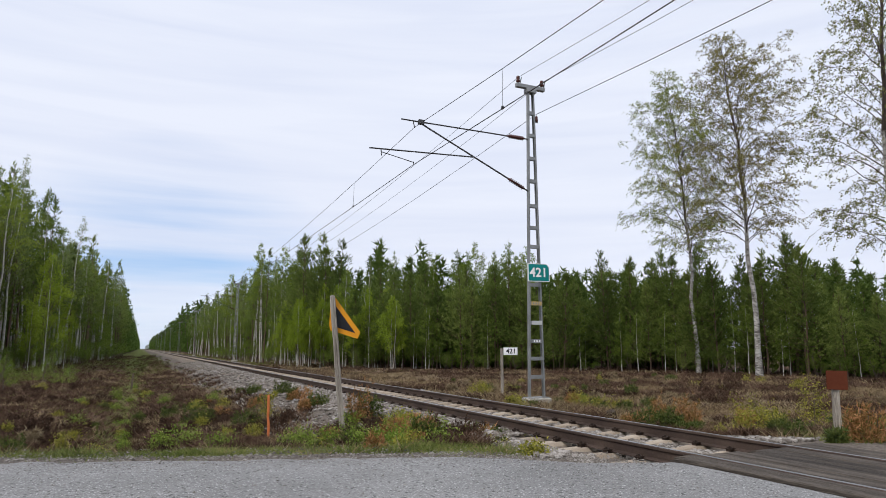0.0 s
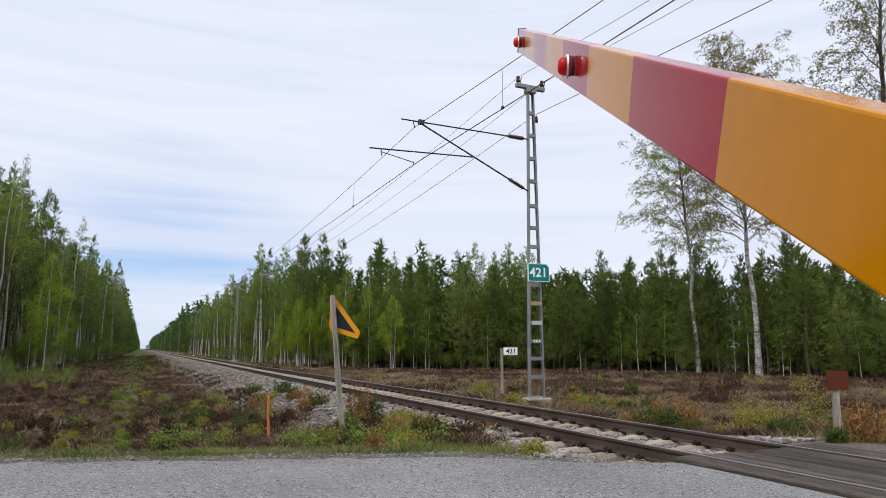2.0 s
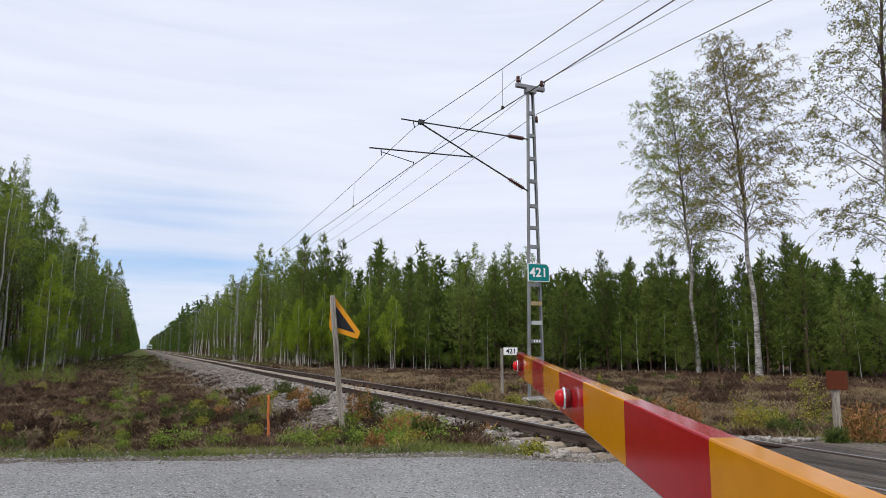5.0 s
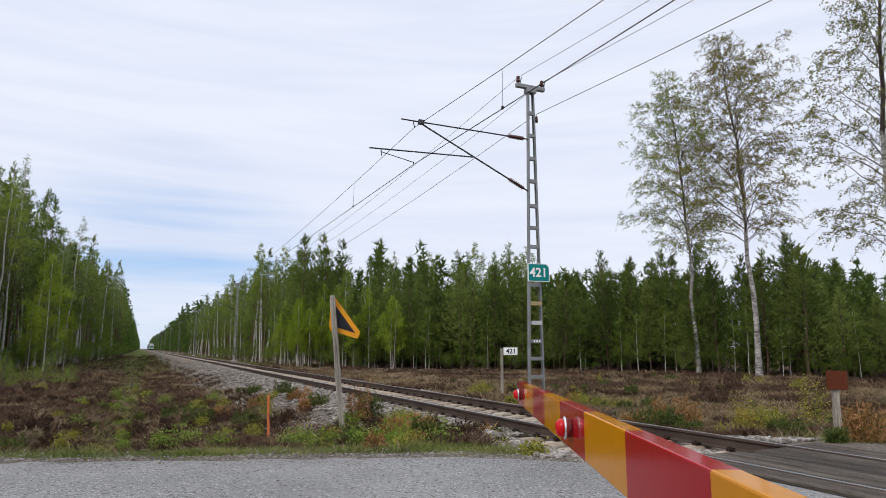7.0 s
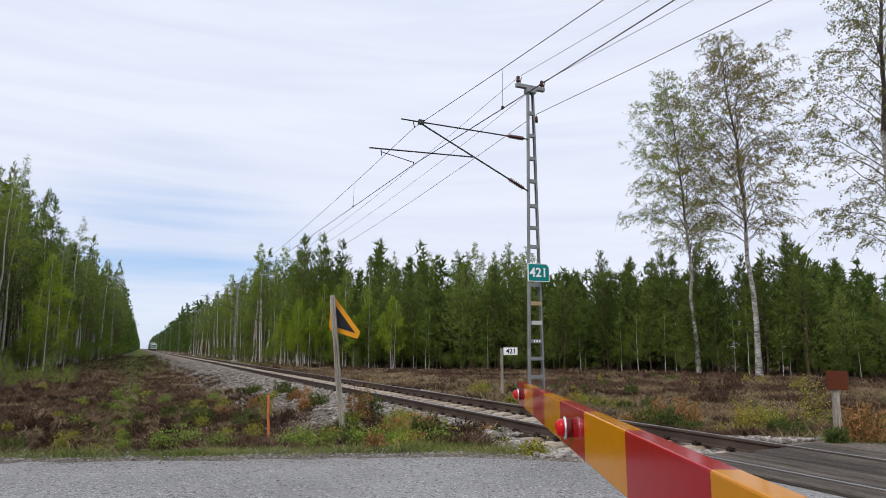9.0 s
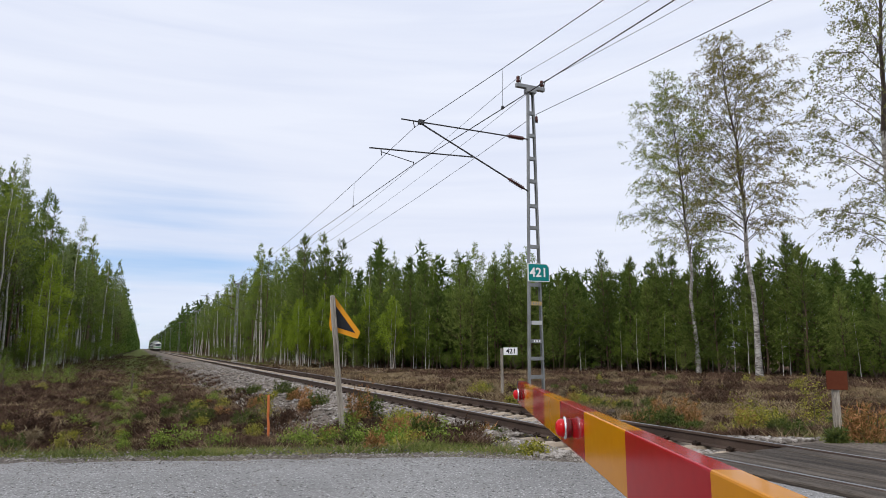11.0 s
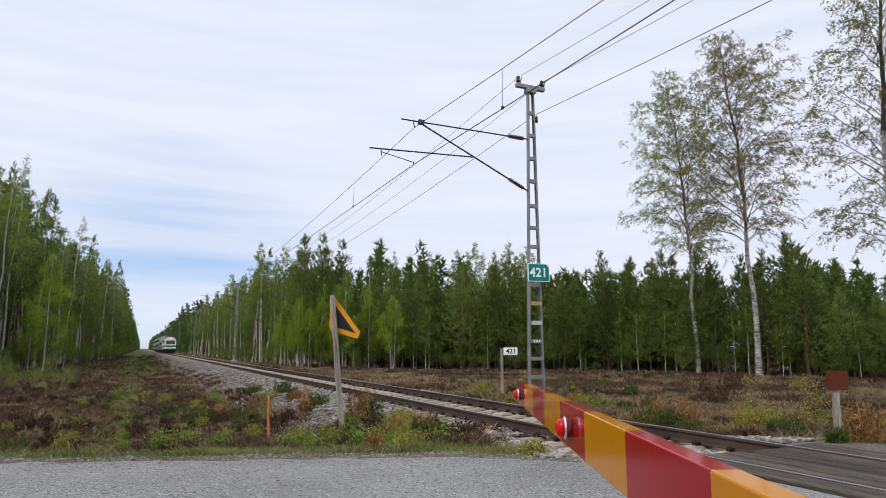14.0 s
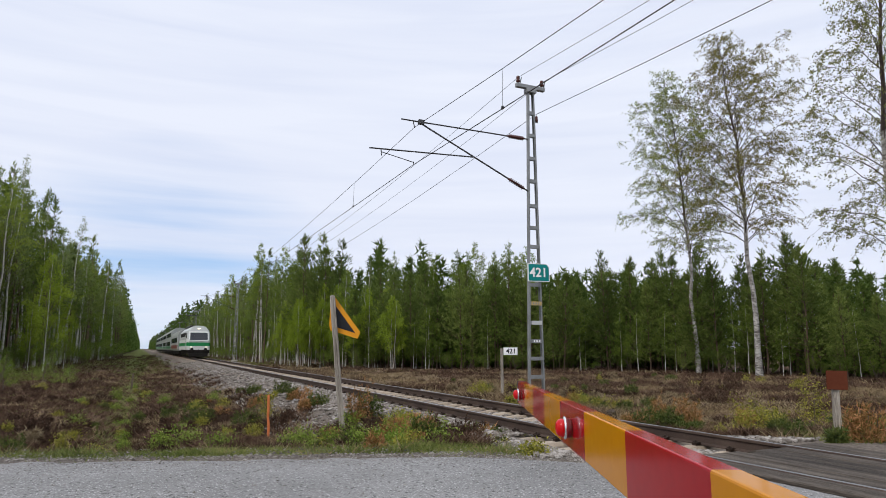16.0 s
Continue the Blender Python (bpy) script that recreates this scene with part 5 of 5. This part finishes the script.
def bush(rng, kind, x, y, r, h):
    if y < 30:
        r, h = r * 1.15, h * 1.15
    n = int(130 + 300 * r)
    f = rng.random(n)
    a = rng.uniform(0, 2 * PI, n)
    rad = r * np.sqrt(rng.random(n)) * (0.55 + 0.45 * hnoise(x, y, 3.0))
    lump = np.array([0.65 + 0.5 * hnoise(x + math.cos(q) * 1.3, y + math.sin(q) * 1.3, 1.9) for q in a])
    p = np.column_stack([rad * np.cos(a) * (0.8 + lump * 0.5), rad * np.sin(a) * (0.8 + lump * 0.5), h * (f ** 1.4) * lump * 1.5 * np.sqrt(np.clip(1.1 - (rad / r) ** 2, 0.15, 1))])
    sp = Soup()
    if kind in ("weeds", "yellowish"):
        q = np.repeat(p, 4, 0) + rng.normal(0, 0.06, (n * 4, 3))
        q[:, 2] = np.abs(q[:, 2])
        lv = leaves(rng, q, 0.055 if kind == "weeds" else 0.05, -0.4)
        sp.tris(lv[:, :3])
    else:
        q = np.repeat(p, 6, 0)
        dirs = unit(np.column_stack([q[:, 0] * 0.7, q[:, 1] * 0.7, np.full(len(q), 0.35)]) + rng.normal(0, 0.45, (len(q), 3)))
        sp.tris(blades(rng, q, q + dirs * rng.uniform(0.05, 0.13, (len(q), 1)), 0.018))
    me = sp.mesh(kind, M[kind])
    ob = empty({"juniper": "juniper_bush", "rusty": "rusty_bush", "weeds": "weed_clump", "yellowish": "budding_bush", "heather": "heather_bush", "strawy": "dry_grass_tussock"}[kind], pose(x, y, ground_z(x, y) - 0.03))
    piece("foliage", me, ob)
    st = Soup()
    for i in range(9):
        e = p[rng.integers(n)]
        st.add(*tube([(0.3 * e[0], 0.3 * e[1], -0.03), (0.7 * e[0], 0.7 * e[1], e[2] * 0.6), e + [0, 0, 0.05]], [0.009, 0.007, 0.003], 3))
    piece("stem_mass", st.mesh("stems", M["bark"]), ob)
    return tagged(ob, {"juniper": "low dark green juniper bush on the bank", "rusty": "half-dead bush with rusty orange needles", "weeds": "clump of bright green weeds by the road",
                       "yellowish": "budding bush with yellow green leaves", "heather": "brown heather bush on the heath", "strawy": "pale dry grass tussock on the heath"}[kind], "bush", kind + " bushes")


def build_stones():
    rng = np.random.default_rng(5)
    shapes = stone_shapes(rng, 14)
    sp = Soup()
    n = 0
    while n < 20500:
        y = 5.9 + np.exp(rng.uniform(0, math.log(70)))
        u = rng.choice([rng.uniform(-3.6, -1.28), rng.uniform(-0.72, 0.72), rng.uniform(1.3, 2.9), rng.uniform(-4.0, -1.3), rng.uniform(-1.4, -0.9) if y > 9.5 else rng.uniform(-2.0, -1.3)])
        if u < -2.2 and y < 10.5:
            continue
        if u < -2.3 and rng.random() < 0.10 + 0.40 * (-2.3 - u) + 0.4 * hnoise(u * 2, y, 0.6):
            continue
        prof = [(-3.9, -0.92), (-3.3, -0.72), (-2.6, -0.42), (-1.9, -0.245), (-1.3, -0.215), (-0.85, -0.245), (0, -0.255), (0.85, -0.245), (1.3, -0.22), (1.9, -0.26), (2.6, -0.40), (3.4, -0.62)]
        z = max(interp(prof, u), ground_z(TRACK + u, y))
        if -1.3 < u < -0.88:
            z = -0.20
        vs, fs = shapes[rng.integers(14)]
        a = rng.uniform(0, 2 * PI)
        c, s_ = math.cos(a), math.sin(a)
        k = rng.uniform(0.02, 0.052) * (1 + y / 70)
        sp.add(np.column_stack([vs[:, 0] * c - vs[:, 1] * s_, vs[:, 0] * s_ + vs[:, 1] * c, vs[:, 2]]) * k + [TRACK + u, y, z + 0.3 * k], fs)
        n += 1
    tagged(new("ballast_stones", sp.mesh("ballast_stones", M["ballast"])), "loose grey and brown ballast stones", "ballast", kind="stuff")
    sp = Soup()
    octa = np.array([(1, 0, 0), (-1, 0, 0), (0, 1, 0), (0, -1, 0), (0, 0, 0.7), (0, 0, -0.7)], float)
    of = [(0, 2, 4), (2, 1, 4), (1, 3, 4), (3, 0, 4)]
    for i in range(9000):
        x = rng.uniform(-5, 5.3)
        s = rng.normal(-0.1, 0.33) if rng.random() < 0.7 else -abs(rng.normal(0, 1.8))
        y = interp(ROAD_EDGE, x) + s
        k = rng.uniform(0.003, 0.010) * (1.6 if rng.random() < 0.06 else 1)
        z = -0.045 if s < -0.25 else max(ground_z(x, y), -0.10)
        sp.add(octa * rng.uniform(0.7, 1.3, (6, 1)) * k + [x, y, z + 0.2 * k], of)
    for i in range(7000):
        x = rng.uniform(-5, 5.6)
        s = rng.normal(0.38, 0.36)
        y = interp(ROAD_EDGE, x) + s
        k = rng.uniform(0.006, 0.017) * (1.7 if rng.random() < 0.08 else 1)
        sp.add(octa * rng.uniform(0.7, 1.3, (6, 1)) * k + [x, y, max(ground_z(x, y), -0.115) + 0.25 * k], of)
    tagged(new("road_pebbles", sp.mesh("road_pebbles", M["pebble"])), "small pebbles loose along the road edge", "pebbles", kind="stuff")


build_cover()
brng = np.random.default_rng(15)
for b_ in BUSHES:
    bush(brng, *b_)
# more of the same along the banks and the ditch
for x0, x1, y0, y1, n_, kinds in ((3.0, 5.3, 9.0, 14.0, 46, ("rusty", "weeds", "juniper", "heather", "weeds", "yellowish")),
                                  (9.4, 13.5, 6.8, 20.0, 34, ("yellowish", "juniper", "heather", "rusty", "weeds")),
                                  (-3.0, 3.0, 13.0, 30.0, 34, ("yellowish", "weeds", "heather", "juniper", "heather")),
                                  (2.4, 4.4, 16.0, 30.0, 14, ("heather", "juniper", "rusty", "yellowish")),
                                  (-1.2, 0.6, 22.0, 48.0, 12, ("weeds", "weeds", "yellowish")),
                                  (-9.0, 2.0, 14.0, 42.0, 60, ("heather", "strawy", "heather", "yellowish", "strawy")),
                                  (10.5, 26.0, 10.0, 32.0, 60, ("heather", "strawy", "strawy", "yellowish", "juniper"))):
    for i_ in range(n_):
        x_, y_ = brng.uniform(x0, x1), brng.uniform(y0, y1)
        if y_ - interp(ROAD_EDGE, x_) > 1.1:
            r_ = brng.uniform(0.12, 0.34)
            bush(brng, kinds[brng.integers(len(kinds))], x_, y_, r_, r_ * brng.uniform(0.5, 1.0))
build_stones()

# ---------------------------------------------------------------- barrier

BOOM = {}
BOOM_L = 4.5156


def build_boom():
    boom = empty("barrier_boom", pose(0.2527, -0.2385, 1.0205, 0, 0, -26.77))
    cuts = [0.0] + [0.5189 + 0.4925 * k for k in range(9)]
    for i in range(len(cuts) - 1):
        y1, y0 = BOOM_L - cuts[i], BOOM_L - cuts[i + 1]
        bm = box(0.0, y0, -0.095, 0.045, y1, 0.045)
        es = [e for e in bm.edges if abs(e.verts[0].co.y - e.verts[1].co.y) > 0.1]
        bmesh.ops.bevel(bm, geom=es, offset=0.004, segments=2, affect='EDGES', profile=0.5)
        part("boom_band", bm, M["red"] if i % 2 == 0 else M["yellow"], boom, "red band" if i % 2 == 0 else "yellow band")
    part("end_cap", box(-0.003, BOOM_L, -0.098, 0.048, BOOM_L + 0.008, 0.048, 0.002), M["darksteel"], boom)
    for d in (0.30, 2.25):
        y = BOOM_L - d
        m = Matrix.Translation((-0.002, y, -0.025)) @ Matrix.Rotation(-PI / 2, 4, 'Y')
        body = part("lamp", lathe([(0.030, 0), (0.031, 0.014), (0.036, 0.016), (0.036, 0.021), (0.030, 0.024)], 24, None, m), M["chrome"], boom, "round red lamp in a bright bezel")
        part("lens", lathe([(0.029, 0.022), (0.029, 0.030), (0.026, 0.040), (0.017, 0.047), (0.006, 0.049)], 24, None, m), M["lens"], body, "red lens")
    BOOM["boom"] = tagged(boom, "red and yellow banded barrier boom with red lamps", "barrier boom")
    box_ = empty("barrier_machine", pose(0.2527, -0.2385, 0, 0, 0, -26.77))
    part("cabinet", box(0.08, -0.75, 0.06, 0.42, -0.05, 1.15, 0.02), M["steel"], box_)
    part("lid", box(0.06, -0.77, 1.15, 0.44, -0.03, 1.19, 0.012), M["steel"], box_)
    part("cabinet_door", box(0.42, -0.66, 0.18, 0.432, -0.14, 1.05, 0.004), M["steel"], box_)
    part("plinth", box(0.03, -0.80, -0.08, 0.47, 0.0, 0.06, 0.02), M["concrete"], box_)
    part("axle", rod((0.0, 0, 1.02), (0.1, 0, 1.02), 0.04, n=16), M["darksteel"], box_)
    tagged(box_, "grey steel barrier machine cabinet beside the road", "barrier machine")


build_boom()

# ---------------------------------------------------------------- train

TRAIN = []


def hull(profile, ys, mat, name, parent, label="", shrink=None):
    """A long body: cross-section profile (x, z), swept along y with a scale per station."""
    bm = bmesh.new()
    rings = []
    for i, y in enumerate(ys):
        kx, kz, dz = shrink[i] if shrink else (1, 1, 0)
        rings.append([bm.verts.new((x * kx, y + (0 if not shrink else 0), z * kz + dz)) for x, z in profile])
    n = len(profile)
    for p, q in zip(rings, rings[1:]):
        for i in range(n):
            bm.faces.new((p[i], p[(i + 1) % n], q[(i + 1) % n], q[i]))
    bm.faces.new(rings[0])
    bm.faces.new(rings[-1][::-1])
    bmesh.ops.recalc_face_normals(bm, faces=bm.faces[:])
    return part(name, bm, mat, parent, label)


def bogie(y, parent):
    bm = box(-1.15, y - 1.9, 0.35, -0.95, y + 1.9, 0.75, 0.03)
    bm = box(0.95, y - 1.9, 0.35, 1.15, y + 1.9, 0.75, 0.03, bm)
    bm = box(-1.0, y - 0.3, 0.4, 1.0, y + 0.3, 0.8, 0.03, bm)
    bg = part("bogie", bm, M["under"], parent)
    for dy in (-1.3, 1.3):
        for s in (-1, 1):
            part("wheel", lathe([(0.2, 0), (0.46, 0.01), (0.49, 0.03), (0.46, 0.12), (0.2, 0.13)], 18, None, Matrix.Translation((s * 0.74, y + dy, 0.47)) @ Matrix.Rotation(s * PI / 2, 4, 'Y')), M["darksteel"], bg)


def build_loco():
    lo = empty("locomotive")
    L = 19.0
    # lower body white, with a raked and rounded nose
    low = [(-1.52, 1.0), (1.52, 1.0), (1.55, 1.3), (1.55, 2.35), (-1.55, 2.35), (-1.55, 1.3)]
    nose = [(0.88, 1, 0), (0.985, 1, 0), (1, 1, 0), (1, 1, 0), (0.985, 1, 0), (0.88, 1, 0)]
    hull(low, [0.0, 0.25, 0.8, L - 0.8, L - 0.25, L], M["trainwhite"], "body", lo, "white body shell", nose)
    hull([(-1.555, 1.50), (1.555, 1.50), (1.555, 1.94), (-1.555, 1.94)], [-0.012, 0.24, 0.8, L - 0.8, L - 0.25, L + 0.01], M["traingreen"], "green_band", lo, "green band",
         [(0.88, 1, 0), (0.987, 1, 0), (1.001, 1, 0), (1.001, 1, 0), (0.987, 1, 0), (0.88, 1, 0)])
    # upper body leans back at both ends
    up = [(-1.55, 2.34), (1.55, 2.34), (1.53, 2.92), (1.36, 3.48), (0.94, 3.92), (0.45, 4.08), (-0.45, 4.08), (-0.94, 3.92), (-1.36, 3.48), (-1.53, 2.92)]
    bm = bmesh.new()
    rings = []
    for k, y in enumerate([0.0, 0.3, 0.9, L - 0.9, L - 0.3, L]):
        r = []
        for x, z in up:
            lean = 0.62 * (z - 2.34) / 1.7
            kx = (0.88, 0.985, 1, 1, 0.985, 0.88)[k]
            r.append(bm.verts.new((x * kx, y + (lean if k < 2 else -lean if k > 3 else 0), z)))
        rings.append(r)
    n = len(up)
    for p, q in zip(rings, rings[1:]):
        for i in range(n):
            bm.faces.new((p[i], p[(i + 1) % n], q[(i + 1) % n], q[i]))
    bm.faces.new(rings[0])
    bm.faces.new(rings[-1][::-1])
    bmesh.ops.recalc_face_normals(bm, faces=bm.faces[:])
    part("upper_body", bm, M["traingrey"], lo, "pale grey upper body")
    # windscreen on the raked face
    lean = lambda z: 0.62 * (z - 2.34) / 1.7
    def face_quad(x0, x1, z0, z1, out, mat, nm, lab=""):
        bm = bmesh.new()
        f = [bm.verts.new((x, lean(z) - out, z)) for x, z in ((x0, z0), (x1, z0), (x1 - math.copysign(0.04, x1), z1), (x0 - math.copysign(0.04, x0), z1))]
        b = [bm.verts.new((v.co.x, v.co.y + out + 0.05, v.co.z)) for v in f]
        bm.faces.new(f)
        for i in range(4):
            bm.faces.new((f[i], b[i], b[(i + 1) % 4], f[(i + 1) % 4]))
        bmesh.ops.recalc_face_normals(bm, faces=bm.faces[:])
        return part(nm, bm, mat, lo, lab)
    face_quad(-1.32, 1.32, 2.14, 3.34, 0.015, M["trainwhite"], "screen_surround", "white window surround")
    face_quad(-1.17, 1.17, 2.26, 3.20, 0.035, M["trainglass"], "windscreen", "dark windscreen")
    for s in (-1, 1):
        part("wiper", rod((s * 0.75, lean(2.5) - 0.06, 2.42), (s * 0.55, lean(3.0) - 0.05, 2.98), 0.02, n=5), M["black"], lo)
        hb = part("headlight", box(s * 1.0 - 0.15, -0.04, 1.33, s * 1.0 + 0.15, 0.04, 1.42, 0.02), M["headlamp"], lo, "bright headlight")
        part("buffer", rod((s * 0.88, 0.3, 1.06), (s * 0.88, -0.45, 1.06), 0.12, 0.22, 12), M["under"], lo)
        part("side_window", box(s * 1.5, 1.15, 2.5, s * 1.56, 1.9, 3.15, 0.01), M["trainglass"], lo)
        for k in range(5):
            part("side_grille", box(s * 1.47, 4.2 + 2.3 * k, 2.75, s * 1.545, 6.1 + 2.3 * k, 3.25, 0.01), M["under"], lo)
        part("door", box(s * 1.52, 2.3, 1.15, s * 1.562, 3.0, 3.0, 0.01), M["traingrey"], lo)
    part("top_light", box(-0.2, lean(3.7) - 0.06, 3.64, 0.2, lean(3.7) + 0.1, 3.76, 0.03), M["headlamp"], lo, "bright top light")
    part("buffer_beam", box(-1.45, -0.05, 0.62, 1.45, 0.5, 1.02, 0.04), M["under"], lo)
    part("plough", box(-1.25, -0.2, 0.16, 1.25, 0.25, 0.62, 0.05), M["under"], lo)
    part("coupler", rod((0, 0.1, 1.0), (0, -0.45, 0.9), 0.08, n=8), M["under"], lo)
    part("underframe", box(-1.2, 1.0, 0.45, 1.2, L - 0.4, 1.02, 0.04), M["under"], lo)
    bogie(3.2, lo)
    bogie(L - 3.2, lo)
    part("roof_gear", box(-0.9, 5.5, 4.05, 0.9, L - 2, 4.25, 0.06), M["darksteel"], lo)
    # pantograph raised to the contact wire
    pa = None
    for s in (-0.45, 0.45):
        pa = rod((s, L - 4.0, 4.2), (s * 0.7, L - 2.3, 5.15), 0.04, n=6, bm=pa)
        pa = rod((s * 0.7, L - 2.3, 5.15), (s * 0.9, L - 3.9, 6.0), 0.03, n=6, bm=pa)
    pa = rod((-0.85, L - 3.9, 6.05), (0.85, L - 3.9, 6.05), 0.04, n=6, bm=pa)
    pa = rod((-0.85, L - 3.5, 6.03), (0.85, L - 3.5, 6.03), 0.04, n=6, bm=pa)
    part("pantograph", pa, M["darksteel"], lo, "raised dark pantograph")
    lo.scale = (0.93, 1.0, 1.02)
    TRAIN.append((tagged(lo, "white electric locomotive with a green band and lit headlights", "locomotive"), 0.0))


def build_coach(top, band, name, label, decks):
    car = empty(name)
    L = 26.0
    k = top - 0.9
    prof = [(-1.5, 0.85), (1.5, 0.85), (1.6, 1.1), (1.6, 0.9 + k * 0.72), (1.42, 0.9 + k * 0.88), (0.9, 0.9 + k * 0.975), (0, top), (-0.9, 0.9 + k * 0.975), (-1.42, 0.9 + k * 0.88), (-1.6, 0.9 + k * 0.72), (-1.6, 1.1)]
    hull(prof, [0.0, 0.15, L - 0.15, L], M["coach"], "body", car, "grey body", [(0.96, 1, 0), (1, 1, 0), (1, 1, 0), (0.96, 1, 0)])
    roof = [(x * 1.01, z + 0.015) for x, z in prof[4:9]]
    roof = roof + [(x * 0.9, z - 0.2) for x, z in roof[::-1]]
    hull(roof, [0.05, L - 0.05], M["coachroof"], "roof", car, "pale roof")
    for s in (-1, 1):
        part("colour_band", box(s * 1.55, 0.4, 1.2, s * 1.612, L - 0.4, 1.2 + (0.55 if band == "coachred" else 0.40), 0.005), M[band], car)
        for z in decks:
            for i in range(9):
                part("window", box(s * 1.5, 2.6 + i * 2.4, z, s * 1.615, 4.5 + i * 2.4, z + 0.8, 0.02), M["trainglass"], car)
        for y in (0.7, L - 1.7):
            part("door", box(s * 1.55, y, 1.15, s * 1.618, y + 1.0, 3.1, 0.01), M["traingrey"], car)
    part("underframe", box(-1.3, 0.4, 0.4, 1.3, L - 0.4, 0.9, 0.04), M["under"], car)
    part("gangway", box(-0.6, -0.4, 1.1, 0.6, 0.0, 3.4, 0.05), M["under"], car)
    bogie(3.5, car)
    bogie(L - 3.5, car)
    return tagged(car, label, "railway carriage", "carriages")


M["trainwhite"] = surface("white train paint", [(0.64, 0.66, 0.64), (0.74, 0.75, 0.73)], 1, 12, 0.35, 0, 0, spec=0.5)
M["traingrey"] = surface("pale grey train paint", [(0.40, 0.42, 0.42), (0.50, 0.52, 0.51)], 1, 12, 0.4, 0, 0)
M["traingreen"] = surface("green train paint", [(0.02, 0.23, 0.075), (0.03, 0.29, 0.10)], 1, 12, 0.35, 0, 0)
M["trainglass"] = surface("dark train glass", [(0.012, 0.015, 0.018), (0.02, 0.024, 0.03)], 1, 12, 0.08, 0, 0, spec=0.6)
M["under"] = surface("grimy underframe", [(0.012, 0.011, 0.010), (0.03, 0.027, 0.024)], 2, 20, 0.8, 0.2, 0.3)
M["coach"] = surface("grey green coach paint", [(0.26, 0.28, 0.27), (0.36, 0.38, 0.36)], 1, 12, 0.4, 0, 0)
M["coachroof"] = surface("pale coach roof", [(0.36, 0.37, 0.37), (0.48, 0.49, 0.49)], 1, 12, 0.5, 0.2, 0)
M["coachred"] = surface("faded red brown coach paint", [(0.13, 0.038, 0.026), (0.19, 0.055, 0.038)], 1, 12, 0.5, 0, 0)
M["coachgreen"] = surface("coach green band", [(0.02, 0.18, 0.06), (0.03, 0.22, 0.08)], 1, 12, 0.4, 0, 0)
M["headlamp"] = glow("lit headlamp", (1.0, 0.88, 0.66), 1.3)
build_loco()
TRAIN.append((build_coach(4.25, "coachred", "carriage", "single-deck carriage with a red brown band", (2.15,)), 19.8))
deck = build_coach(5.2, "coachgreen", "carriage", "tall grey double-deck carriage with a green band", (1.75, 3.45))
TRAIN.append((deck, 46.6))
for q in range(4):
    TRAIN.append((copy_thing(deck, pose(0, 0, 0)), 46.6 + 26.8 * (q + 1)))


def motions():
    down = [(0.0, 46.9), (1.0, 37.69), (2.0, 28.37), (2.5, 23.78), (3.0, 19.25), (3.5, 14.84), (4.2, 8.47), (4.7, 3.9), (5.1, 0.6), (5.3, -0.84), (9.0, -0.84), (16.0, -0.84)]
    walk(BOOM["boom"], [(t, pose(0.2527, -0.2385, 1.0205, a, 0, -26.77)) for t, a in down])
    # the big birches rock in the breeze
    for key, ph in (("a", 0.3), ("b", 1.1), ("c", 2.0)):
        x, y, z = BIG[key].location
        rows = []
        for i in range(21):
            t = 0.8 * i
            g = 0.55 * math.sin(1.05 * t + ph) + 0.35 * math.sin(1.9 * t + 2 * ph) + 0.25 * math.sin(0.45 * t + ph)
            rows.append((t, pose(x, y, z, 0.10 * math.sin(1.4 * t + ph), 0.24 * g, 0)))
        walk(BIG[key], rows)
    for ob, off in TRAIN:
        walk(ob, [(t, pose(TRACK, 90.8 + 46.0 * (16.0 - t) + off, 0)) for t in (0.0, 4.0, 8.0, 12.0, 16.0)])


motions()
